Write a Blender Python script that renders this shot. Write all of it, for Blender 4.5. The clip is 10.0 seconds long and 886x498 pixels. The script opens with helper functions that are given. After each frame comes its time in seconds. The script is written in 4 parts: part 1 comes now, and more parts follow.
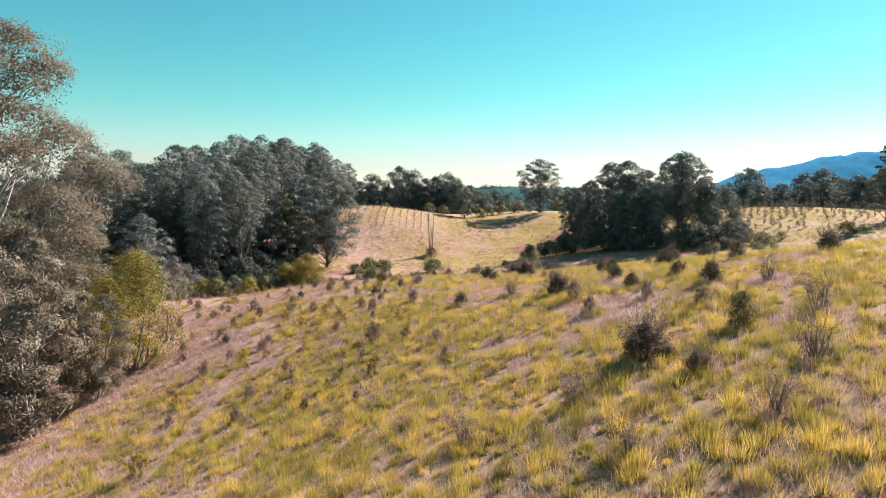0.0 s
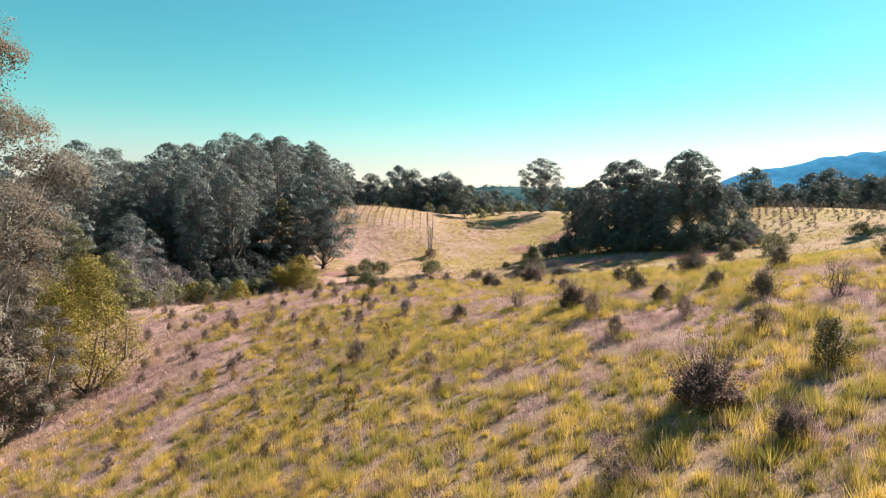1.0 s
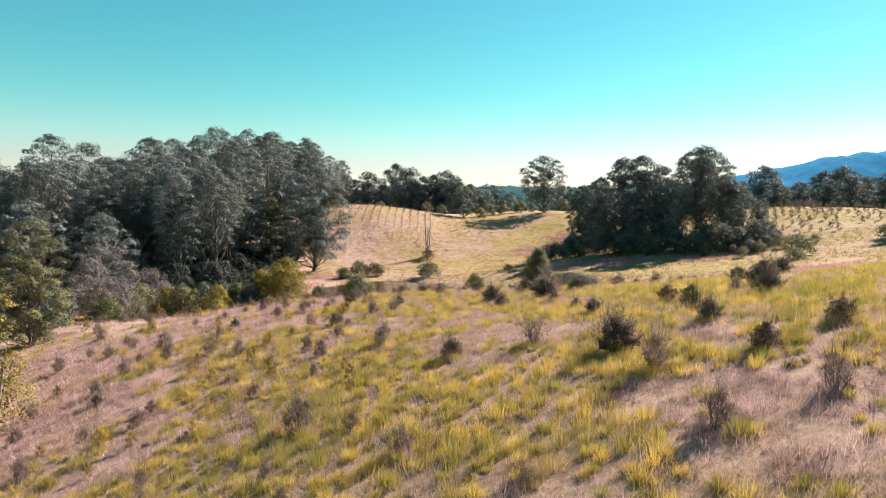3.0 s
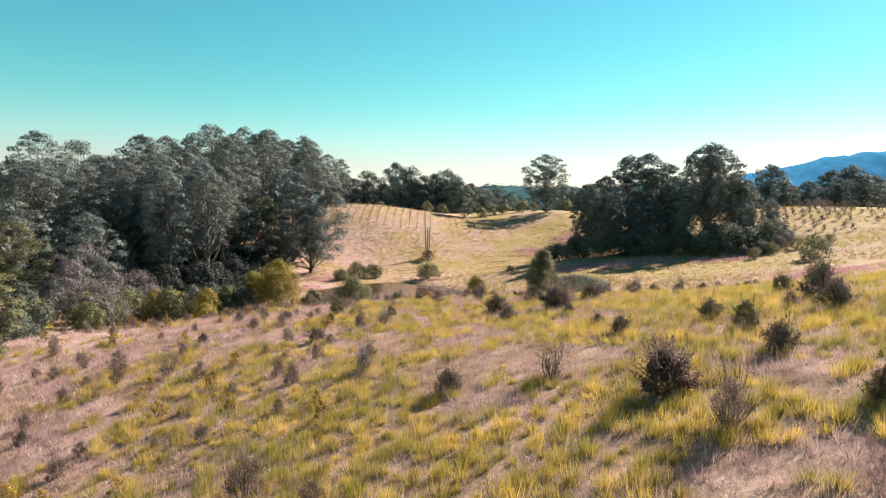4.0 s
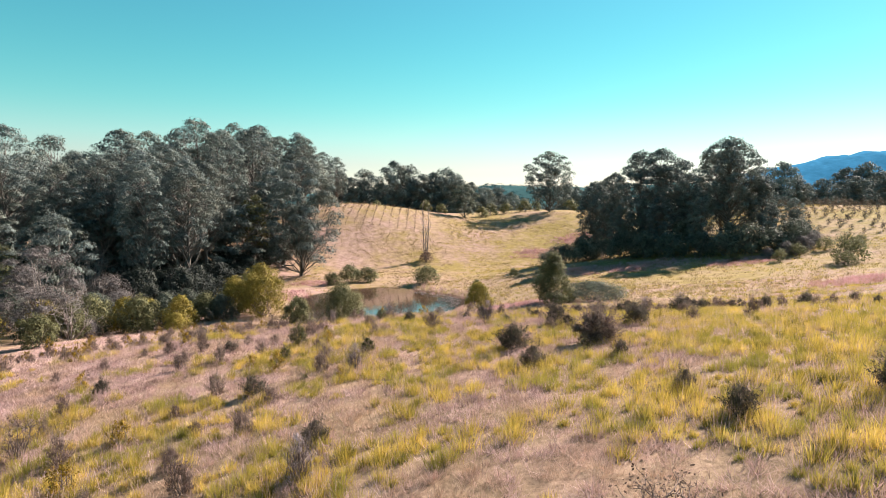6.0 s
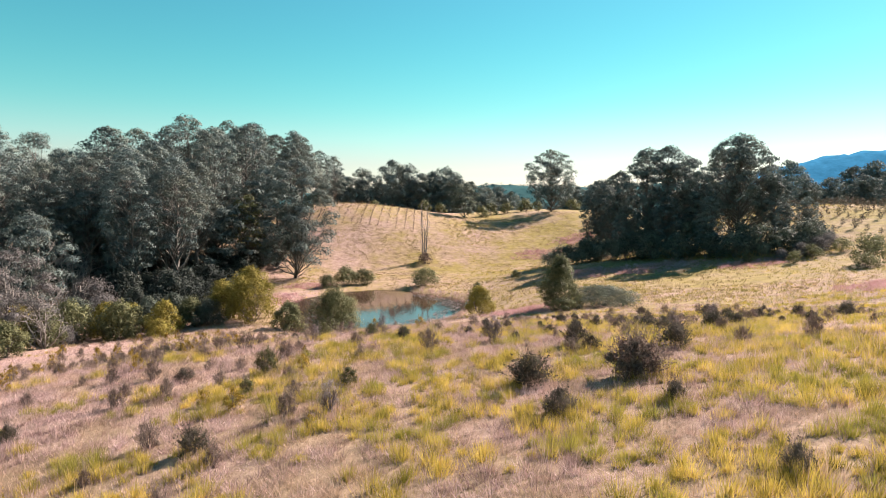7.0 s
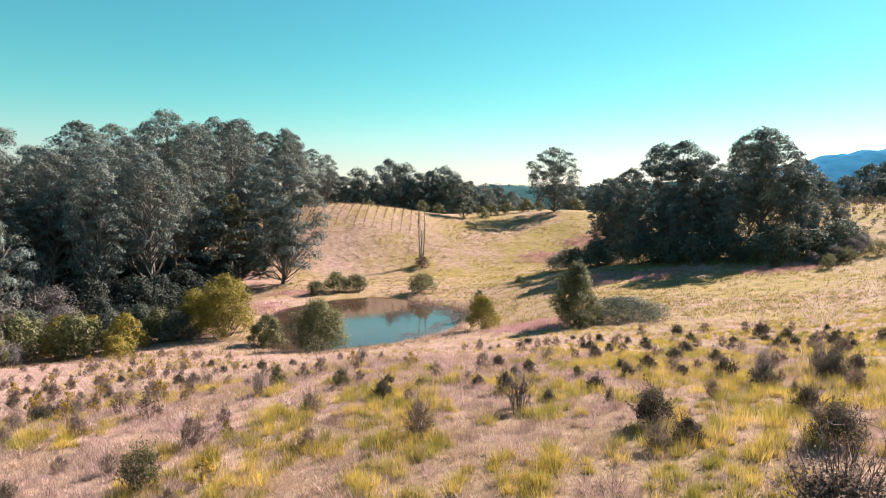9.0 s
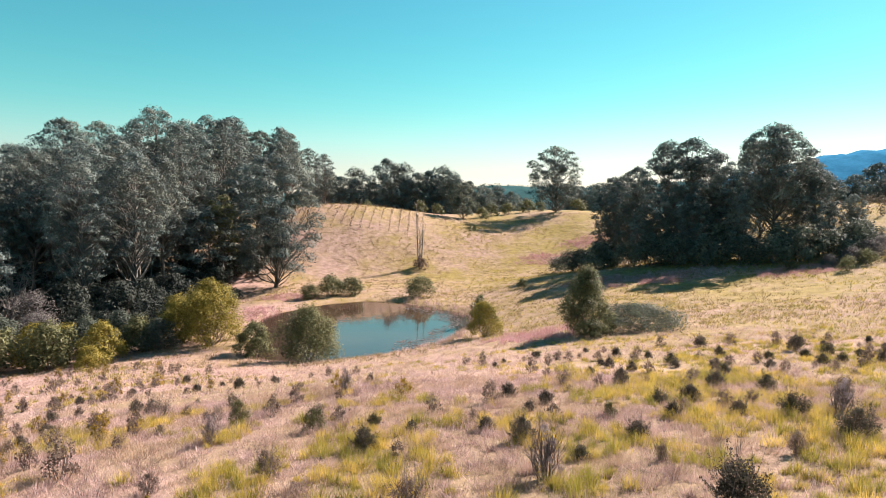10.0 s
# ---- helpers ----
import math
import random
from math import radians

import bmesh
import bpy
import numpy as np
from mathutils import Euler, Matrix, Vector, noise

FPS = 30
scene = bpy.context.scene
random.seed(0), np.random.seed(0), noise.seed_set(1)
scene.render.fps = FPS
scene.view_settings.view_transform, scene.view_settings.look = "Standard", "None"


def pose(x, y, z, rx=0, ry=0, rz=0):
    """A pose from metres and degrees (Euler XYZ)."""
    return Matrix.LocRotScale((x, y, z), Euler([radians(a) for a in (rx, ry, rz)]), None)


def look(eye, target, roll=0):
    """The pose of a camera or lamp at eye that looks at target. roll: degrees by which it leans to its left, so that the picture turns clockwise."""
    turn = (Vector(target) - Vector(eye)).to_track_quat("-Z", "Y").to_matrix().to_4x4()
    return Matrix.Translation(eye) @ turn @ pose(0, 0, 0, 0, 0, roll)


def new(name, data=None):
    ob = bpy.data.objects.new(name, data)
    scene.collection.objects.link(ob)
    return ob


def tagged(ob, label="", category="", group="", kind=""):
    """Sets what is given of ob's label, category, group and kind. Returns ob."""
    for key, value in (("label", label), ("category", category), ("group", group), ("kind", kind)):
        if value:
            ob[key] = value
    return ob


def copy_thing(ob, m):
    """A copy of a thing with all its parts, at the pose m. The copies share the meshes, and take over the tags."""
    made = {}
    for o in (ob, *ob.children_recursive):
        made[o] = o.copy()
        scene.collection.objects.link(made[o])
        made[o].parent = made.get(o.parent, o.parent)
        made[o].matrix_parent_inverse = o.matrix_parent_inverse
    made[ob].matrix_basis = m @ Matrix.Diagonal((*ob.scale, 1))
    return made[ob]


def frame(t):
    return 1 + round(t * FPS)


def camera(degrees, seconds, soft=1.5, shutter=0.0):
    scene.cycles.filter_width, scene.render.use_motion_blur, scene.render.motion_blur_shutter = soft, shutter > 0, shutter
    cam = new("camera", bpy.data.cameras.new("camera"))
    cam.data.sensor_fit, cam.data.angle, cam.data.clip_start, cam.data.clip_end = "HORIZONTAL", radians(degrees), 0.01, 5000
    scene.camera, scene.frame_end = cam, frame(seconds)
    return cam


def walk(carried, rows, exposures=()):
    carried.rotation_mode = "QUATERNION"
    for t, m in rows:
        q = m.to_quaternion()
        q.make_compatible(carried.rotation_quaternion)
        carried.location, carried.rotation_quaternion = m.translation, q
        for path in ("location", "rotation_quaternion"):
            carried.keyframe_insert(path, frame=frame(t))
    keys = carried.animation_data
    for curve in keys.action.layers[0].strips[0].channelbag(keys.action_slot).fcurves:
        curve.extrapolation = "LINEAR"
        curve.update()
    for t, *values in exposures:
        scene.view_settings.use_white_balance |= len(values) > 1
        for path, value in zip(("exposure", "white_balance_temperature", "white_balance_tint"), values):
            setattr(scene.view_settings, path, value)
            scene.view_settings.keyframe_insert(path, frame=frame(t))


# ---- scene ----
cam = camera(71.6, 10.0, soft=0.5)
METRES, EYE, TILT, LEAN, TURN = 50.0, 6.0, -4.2, 0.0, 0.0
ROWS = [
    (0.0, 0.0, 0.0, 0.0, -0.0, 0.0, -0.0),
    (0.5, 0.0024, 0.0478, 0.0031, 0.02, -0.0, -0.03),
    (1.0, 0.0049, 0.0999, 0.0061, 0.02, 0.01, -0.05),
    (1.5, 0.0074, 0.1476, 0.0083, -0.0, 0.01, -0.05),
    (2.0, 0.0105, 0.1987, 0.0106, -0.02, 0.01, -0.07),
    (2.5, 0.0134, 0.2447, 0.0127, -0.03, 0.0, -0.1),
    (4.0, 0.0196, 0.3899, 0.0206, 0.09, -0.04, -0.14),
    (4.5, 0.0209, 0.4372, 0.0226, 0.09, -0.05, -0.13),
    (5.0, 0.0218, 0.4887, 0.025, 0.09, -0.04, -0.11),
    (5.5, 0.0225, 0.5367, 0.0271, 0.08, -0.03, -0.07),
    (7.0, 0.0234, 0.6906, 0.0354, 0.0, -0.05, -0.01),
    (7.5, 0.0234, 0.7403, 0.039, -0.05, -0.03, 0.03),
    (8.0, 0.0238, 0.7935, 0.0426, -0.09, -0.05, 0.08),
    (8.5, 0.0237, 0.8429, 0.0452, -0.14, -0.02, 0.11),
    (9.0, 0.0239, 0.8963, 0.0482, -0.15, 0.0, 0.13),
    (9.5, 0.0242, 0.945, 0.0509, -0.2, 0.02, 0.17),
    (10.0, 0.0245, 0.998, 0.0531, -0.24, 0.06, 0.22),
]
walk(cam, [(t, pose(0, 0, EYE, TILT, LEAN, TURN) @ pose(METRES * x, METRES * y, METRES * z, 90 + pitch, roll, yaw)) for t, x, y, z, yaw, pitch, roll in ROWS])

# ---- sky, sun, exposure ----
SUN_AZ, SUN_EL = 52.0, 35.0
world = bpy.data.worlds.new("world")
scene.world = world
world.use_nodes = True
wn = world.node_tree
wn.nodes.clear()
sky = wn.nodes.new("ShaderNodeTexSky")
sky.sky_type = 'NISHITA'
sky.sun_disc = False
sky.sun_elevation = radians(SUN_EL)
sky.sun_rotation = radians(SUN_AZ)
sky.altitude = 60.0
sky.air_density = 1.0
sky.dust_density = 0.08
sky.ozone_density = 3.0
tone = wn.nodes.new("ShaderNodeHueSaturation")
tone.inputs["Hue"].default_value = 0.434
tone.inputs["Saturation"].default_value = 1.4
warm = wn.nodes.new("ShaderNodeMix")
warm.data_type, warm.blend_type = 'RGBA', 'MULTIPLY'
warm.inputs[0].default_value = 1.0
warm.inputs[7].default_value = (1.24, 0.96, 0.84, 1.0)
bg = wn.nodes.new("ShaderNodeBackground")
bg.inputs[1].default_value = 0.0385
wout = wn.nodes.new("ShaderNodeOutputWorld")
wn.links.new(sky.outputs[0], tone.inputs["Color"])
wn.links.new(tone.outputs[0], warm.inputs[6])
# the turquoise cast fades into a purer blue overhead
way = wn.nodes.new("ShaderNodeTexCoord")
up = wn.nodes.new("ShaderNodeSeparateXYZ")
wn.links.new(way.outputs["Generated"], up.inputs[0])
rise = wn.nodes.new("ShaderNodeMapRange")
rise.interpolation_type = 'SMOOTHSTEP'
rise.inputs[1].default_value, rise.inputs[2].default_value = 0.04, 0.52
wn.links.new(up.outputs[2], rise.inputs[0])
overhead = wn.nodes.new("ShaderNodeMix")
overhead.data_type = 'RGBA'
wn.links.new(rise.outputs[0], overhead.inputs[0])
wn.links.new(warm.outputs[2], overhead.inputs[6])
blue = wn.nodes.new("ShaderNodeHueSaturation")
blue.inputs["Hue"].default_value = 0.466
blue.inputs["Saturation"].default_value = 1.2
wn.links.new(sky.outputs[0], blue.inputs["Color"])
wn.links.new(blue.outputs[0], overhead.inputs[7])
# and into pale haze along the horizon
low = wn.nodes.new("ShaderNodeMapRange")
low.interpolation_type = 'SMOOTHSTEP'
low.inputs[1].default_value, low.inputs[2].default_value = -0.02, 0.16
low.inputs[3].default_value, low.inputs[4].default_value = 0.75, 0.0
wn.links.new(up.outputs[2], low.inputs[0])
pale = wn.nodes.new("ShaderNodeHueSaturation")
pale.inputs["Saturation"].default_value = 0.5
pale.inputs["Value"].default_value = 0.9
wn.links.new(sky.outputs[0], pale.inputs["Color"])
horizon = wn.nodes.new("ShaderNodeMix")
horizon.data_type = 'RGBA'
wn.links.new(low.outputs[0], horizon.inputs[0])
wn.links.new(overhead.outputs[2], horizon.inputs[6])
wn.links.new(pale.outputs[0], horizon.inputs[7])
wn.links.new(horizon.outputs[2], bg.inputs[0])
wn.links.new(bg.outputs[0], wout.inputs[0])

sun = new("sun", bpy.data.lights.new("sun", 'SUN'))
sun.data.energy = 5.0
sun.data.angle = radians(0.53)
sun.data.color = (1.0, 0.86, 0.77)
to_sun = Vector((math.sin(radians(SUN_AZ)) * math.cos(radians(SUN_EL)),
                 math.cos(radians(SUN_AZ)) * math.cos(radians(SUN_EL)), math.sin(radians(SUN_EL))))
sun.matrix_world = look(to_sun * 60.0, (0, 0, 0))
scene.view_settings.exposure = 1.93


# ---- materials ----
def ramp(nt, fac, stops):
    r = nt.nodes.new("ShaderNodeValToRGB")
    e = r.color_ramp.elements
    while len(e) < len(stops):
        e.new(0.5)
    for el, (p, c) in zip(e, stops):
        el.position, el.color = p, (*c, 1.0)
    nt.links.new(fac, r.inputs[0])
    return r.outputs[0]


def noise_tex(nt, scale, detail=4.0, rough=0.55, vec=None):
    n = nt.nodes.new("ShaderNodeTexNoise")
    n.inputs["Scale"].default_value = scale
    n.inputs["Detail"].default_value = detail
    n.inputs["Roughness"].default_value = rough
    if vec is not None:
        nt.links.new(vec, n.inputs["Vector"])
    return n.outputs[0]


def mixed(nt, fac, a, b, mode='MIX'):
    m = nt.nodes.new("ShaderNodeMix")
    m.data_type, m.blend_type = 'RGBA', mode
    for sock, v in ((m.inputs[0], fac), (m.inputs[6], a), (m.inputs[7], b)):
        if isinstance(v, (int, float)):
            sock.default_value = v
        elif isinstance(v, tuple):
            sock.default_value = (*v, 1.0)
        else:
            nt.links.new(v, sock)
    return m.outputs[2]


def calc(nt, op, a, b=0.0):
    m = nt.nodes.new("ShaderNodeMath")
    m.operation = op
    for sock, v in ((m.inputs[0], a), (m.inputs[1], b)):
        if isinstance(v, (int, float)):
            sock.default_value = v
        else:
            nt.links.new(v, sock)
    return m.outputs[0]


def fresh(name):
    m = bpy.data.materials.new(name)
    m.use_nodes = True
    nt = m.node_tree
    nt.nodes.clear()
    out = nt.nodes.new("ShaderNodeOutputMaterial")
    geo = nt.nodes.new("ShaderNodeNewGeometry")
    info = nt.nodes.new("ShaderNodeObjectInfo")
    return m, nt, out, geo, info


def principled(nt, color, rough=0.7, spec=0.3, normal=None):
    p = nt.nodes.new("ShaderNodeBsdfPrincipled")
    if isinstance(color, tuple):
        p.inputs["Base Color"].default_value = (*color, 1.0)
    else:
        nt.links.new(color, p.inputs["Base Color"])
    p.inputs["Roughness"].default_value = rough
    p.inputs["Specular IOR Level"].default_value = spec
    if normal is not None:
        nt.links.new(normal, p.inputs["Normal"])
    return p


def bump(nt, height, strength, dist):
    b = nt.nodes.new("ShaderNodeBump")
    b.inputs["Strength"].default_value = strength
    b.inputs["Distance"].default_value = dist
    nt.links.new(height, b.inputs["Height"])
    return b.outputs[0]


def leaf_material(name, dark, mid, light, through_share=0.3, patch=0.35, rough=0.65, spec=0.12, other=None, swing=1.5):
    """Leaves or grass: colour differs leaf by leaf, clump by clump and plant by plant; other: a second hue in larger patches."""
    m, nt, out, geo, info = fresh(name)
    leaf = geo.outputs["Random Per Island"]
    clump = calc(nt, 'MULTIPLY', calc(nt, 'SUBTRACT', noise_tex(nt, patch, 3.0, 0.6, geo.outputs["Position"]), 0.5), swing)
    f = calc(nt, 'ADD', calc(nt, 'MULTIPLY', calc(nt, 'SUBTRACT', leaf, 0.5), 0.5), clump)
    f = calc(nt, 'ADD', f, calc(nt, 'MULTIPLY', calc(nt, 'SUBTRACT', info.outputs["Random"], 0.5), 0.3))
    f = calc(nt, 'ADD', f, 0.52)
    c = ramp(nt, f, ((0.15, dark), (0.52, mid), (0.92, light)))
    if other is not None:
        wide = nt.nodes.new("ShaderNodeMapRange")
        wide.inputs[1].default_value, wide.inputs[2].default_value = 0.46, 0.64
        nt.links.new(noise_tex(nt, patch * 0.45, 3.0, 0.6, calc_vec(nt, geo.outputs["Position"], (71.0, 13.0, 5.0))), wide.inputs[0])
        c = mixed(nt, wide.outputs[0], c, mixed(nt, 0.75, c, other))
    p = principled(nt, c, rough, spec)
    tr = nt.nodes.new("ShaderNodeBsdfTranslucent")
    nt.links.new(c, tr.inputs[0])
    mx = nt.nodes.new("ShaderNodeMixShader")
    mx.inputs[0].default_value = through_share
    nt.links.new(p.outputs[0], mx.inputs[1])
    nt.links.new(tr.outputs[0], mx.inputs[2])
    nt.links.new(mx.outputs[0], out.inputs[0])
    return m


def bark_material(name, a, b, scale=3.0):
    m, nt, out, geo, info = fresh(name)
    co = nt.nodes.new("ShaderNodeTexCoord")
    mp = nt.nodes.new("ShaderNodeMapping")
    mp.inputs["Scale"].default_value = (1.0, 1.0, 0.22)
    nt.links.new(co.outputs["Object"], mp.inputs[0])
    n = noise_tex(nt, scale, 5.0, 0.65, mp.outputs[0])
    c = ramp(nt, n, ((0.3, a), (0.68, b)))
    p = principled(nt, c, 0.85, 0.2, bump(nt, n, 0.5, 0.05))
    nt.links.new(p.outputs[0], out.inputs[0])
    return m


def ground_material():
    m, nt, out, geo, info = fresh("dry_grassland")
    pos = geo.outputs["Position"]
    sep = nt.nodes.new("ShaderNodeSeparateXYZ")
    nt.links.new(pos, sep.inputs[0])
    big = noise_tex(nt, 0.035, 4.0, 0.6, pos)
    mid = noise_tex(nt, 0.35, 4.0, 0.6, pos)
    fine = calc(nt, 'ADD', calc(nt, 'MULTIPLY', noise_tex(nt, 6.0, 5.0, 0.75, pos), 0.55), calc(nt, 'MULTIPLY', noise_tex(nt, 0.8, 5.0, 0.7, pos), 0.45))
    straw = ramp(nt, fine, ((0.36, (0.115, 0.07, 0.057)), (0.5, (0.265, 0.176, 0.14)), (0.66, (0.41, 0.296, 0.24))))
    rosy = ramp(nt, fine, ((0.36, (0.14, 0.083, 0.078)), (0.5, (0.295, 0.183, 0.17)), (0.66, (0.44, 0.31, 0.29))))
    green = ramp(nt, fine, ((0.36, (0.086, 0.066, 0.02)), (0.5, (0.198, 0.145, 0.046)), (0.66, (0.304, 0.231, 0.079))))
    f1 = nt.nodes.new("ShaderNodeMapRange")
    f1.inputs[1].default_value, f1.inputs[2].default_value = 0.47, 0.64
    nt.links.new(calc(nt, 'ADD', calc(nt, 'MULTIPLY', big, 0.65), calc(nt, 'MULTIPLY', mid, 0.35)), f1.inputs[0])
    c = mixed(nt, f1.outputs[0], straw, rosy)
    big2 = noise_tex(nt, 0.05, 4.0, 0.6, calc_vec(nt, pos, (31.0, 17.0, 0.0)))
    f2 = nt.nodes.new("ShaderNodeMapRange")
    f2.inputs[1].default_value, f2.inputs[2].default_value = 0.44, 0.68
    upslope = nt.nodes.new("ShaderNodeMapRange")
    upslope.inputs[1].default_value, upslope.inputs[2].default_value = -28.0, 40.0
    upslope.inputs[3].default_value, upslope.inputs[4].default_value = -0.04, 0.08
    beyond = nt.nodes.new("ShaderNodeMapRange")
    beyond.inputs[1].default_value, beyond.inputs[2].default_value = 110.0, 190.0
    beyond.inputs[3].default_value, beyond.inputs[4].default_value = 0.0, 0.05
    nt.links.new(sep.outputs[1], beyond.inputs[0])
    nt.links.new(sep.outputs[0], upslope.inputs[0])
    both = calc(nt, 'ADD', calc(nt, 'MULTIPLY', big2, 0.6), calc(nt, 'MULTIPLY', mid, 0.4))
    nt.links.new(calc(nt, 'ADD', both, calc(nt, 'ADD', upslope.outputs[0], beyond.outputs[0])), f2.inputs[0])
    c = mixed(nt, f2.outputs[0], c, green)
    # thatch of the near field, darkened to stand in for shade between tussocks
    shaded_thatch = ramp(nt, fine, ((0.36, (0.085, 0.058, 0.042)), (0.5, (0.185, 0.13, 0.094)), (0.66, (0.31, 0.222, 0.16))))
    close = nt.nodes.new("ShaderNodeMapRange")
    close.inputs[1].default_value, close.inputs[2].default_value = 78.0, 108.0
    close.inputs[3].default_value, close.inputs[4].default_value = 0.85, 0.0
    nt.links.new(sep.outputs[1], close.inputs[0])
    c = mixed(nt, calc(nt, 'MULTIPLY', close.outputs[0], f2.outputs[0]), c, shaded_thatch)
    p = principled(nt, c, 0.95, 0.1, bump(nt, fine, 0.8, 0.12))
    nt.links.new(p.outputs[0], out.inputs[0])
    return m


def calc_vec(nt, v, add):
    a = nt.nodes.new("ShaderNodeVectorMath")
    a.operation = 'ADD'
    nt.links.new(v, a.inputs[0])
    a.inputs[1].default_value = add
    return a.outputs[0]


def water_material():
    m, nt, out, geo, info = fresh("muddy_water")
    n = noise_tex(nt, 1.3, 3.0, 0.5, geo.outputs["Position"])
    big = noise_tex(nt, 0.12, 3.0, 0.5, geo.outputs["Position"])
    c = ramp(nt, big, ((0.3, (0.036, 0.021, 0.015)), (0.7, (0.06, 0.036, 0.026))))
    p = principled(nt, c, 0.02, 1.0, bump(nt, n, 0.1, 0.08))
    p.inputs["Specular Tint"].default_value = (0.78, 0.8, 1.0, 1.0)
    nt.links.new(p.outputs[0], out.inputs[0])
    return m


def haze_material(name, low, high, glow):
    """Far wooded slopes, with kilometres of bluish haze put into colour and glow."""
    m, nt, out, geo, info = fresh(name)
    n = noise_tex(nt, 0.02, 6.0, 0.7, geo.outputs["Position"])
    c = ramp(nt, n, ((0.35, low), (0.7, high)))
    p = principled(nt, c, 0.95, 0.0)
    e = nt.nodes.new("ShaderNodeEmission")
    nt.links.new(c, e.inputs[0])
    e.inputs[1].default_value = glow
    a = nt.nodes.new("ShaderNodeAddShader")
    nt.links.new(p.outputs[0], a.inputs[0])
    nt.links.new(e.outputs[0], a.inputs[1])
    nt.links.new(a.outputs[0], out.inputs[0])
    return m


M_GROUND = ground_material()
M_WATER = water_material()
M_LUSH = leaf_material("lush_grass", (0.075, 0.07, 0.017), (0.36, 0.273, 0.052), (0.65, 0.468, 0.125), 0.36, 1.1, other=(0.215, 0.21, 0.042), swing=2.2)
M_DRY = leaf_material("dry_grass", (0.155, 0.097, 0.087), (0.41, 0.276, 0.256), (0.62, 0.455, 0.44), 0.3, 0.9, other=(0.4, 0.28, 0.17))
M_PINK = leaf_material("rosy_seed_grass", (0.27, 0.14, 0.14), (0.46, 0.265, 0.265), (0.6, 0.38, 0.39), 0.3, 0.4)
M_GUM = leaf_material("gum_leaves", (0.046, 0.06, 0.062), (0.114, 0.14, 0.134), (0.222, 0.254, 0.228), 0.2, 0.3, spec=0.05, other=(0.128, 0.13, 0.1))
M_YOUNG = leaf_material("young_gum_leaves", (0.065, 0.057, 0.045), (0.165, 0.148, 0.115), (0.3, 0.27, 0.212), 0.45, 0.5, other=(0.15, 0.108, 0.068))
M_OLIVE = leaf_material("olive_leaves", (0.045, 0.05, 0.026), (0.118, 0.118, 0.055), (0.2, 0.192, 0.095), 0.35, 0.5)
M_DARKLEAF = leaf_material("dark_leaves", (0.038, 0.047, 0.04), (0.092, 0.105, 0.082), (0.17, 0.182, 0.135), 0.35, 0.5)
# leaf colour taken near black to stand in for the forest's deep shade
M_SHADE = leaf_material("shade_dark_leaves", (0.013, 0.017, 0.016), (0.03, 0.036, 0.031), (0.055, 0.063, 0.05), 0.25, 0.5)
M_PASTURE = leaf_material("pasture_grass", (0.12, 0.082, 0.04), (0.28, 0.2, 0.113), (0.44, 0.325, 0.208), 0.3, 0.25, other=(0.3, 0.235, 0.07))
M_WATTLE = leaf_material("wattle_leaves", (0.075, 0.066, 0.018), (0.205, 0.165, 0.034), (0.33, 0.26, 0.06), 0.35, 0.6)
M_SCRUB = leaf_material("lilac_grey_leaves", (0.055, 0.048, 0.047), (0.12, 0.107, 0.103), (0.20, 0.18, 0.175), 0.3, 0.8)
M_BUSH = leaf_material("bush_leaves", (0.03, 0.025, 0.022), (0.085, 0.07, 0.058), (0.16, 0.134, 0.11), 0.45, 2.0, spec=0.03, other=(0.055, 0.058, 0.03))
M_OLIVEBUSH = leaf_material("olive_bush_leaves", (0.03, 0.032, 0.014), (0.078, 0.076, 0.03), (0.15, 0.138, 0.055), 0.3, 2.0)
M_LILAC = leaf_material("lilac_dry_leaves", (0.12, 0.095, 0.1), (0.25, 0.2, 0.212), (0.4, 0.34, 0.355), 0.3, 2.0, spec=0.03)
M_BROWNBUSH = leaf_material("withered_leaves", (0.06, 0.042, 0.034), (0.165, 0.12, 0.097), (0.285, 0.217, 0.178), 0.5, 2.0, spec=0.03, other=(0.12, 0.078, 0.072))
M_YELLOWBUSH = leaf_material("yellow_leaves", (0.08, 0.052, 0.008), (0.24, 0.152, 0.02), (0.4, 0.262, 0.045), 0.3, 2.0)
M_BARK = bark_material("gum_bark", (0.055, 0.047, 0.04), (0.185, 0.165, 0.147))
M_PALEBARK = bark_material("pale_bark", (0.125, 0.106, 0.096), (0.29, 0.257, 0.238))
M_TWIG = bark_material("grey_twigs", (0.086, 0.063, 0.056), (0.198, 0.152, 0.139), 8.0)
M_RIDGE = haze_material("haze_blue_ridge", (0.02, 0.085, 0.15), (0.03, 0.12, 0.21), 0.42)
M_WOODED = haze_material("haze_blue_wooded_hill", (0.02, 0.05, 0.055), (0.045, 0.09, 0.09), 0.12)


# ---- land ----
SWELLS = [(0, 20, 16, -0.1), (10, 45, 16, 0.31), (-14, 50, 16, 2.87), (0, 72, 16, 1.0), (18, 72, 18, -0.65),
          (-20, 90, 20, 1.08), (16, 20, 18, 3.13), (-18, 25, 16, -2.73), (8, 112, 18, 1.09), (30, 100, 22, -3.69),
          (-40, 120, 28, -2.71), (-12, 150, 24, -8.52), (-30, 160, 24, 0.33), (22, 160, 26, 0.58), (55, 150, 32, -5.9)]
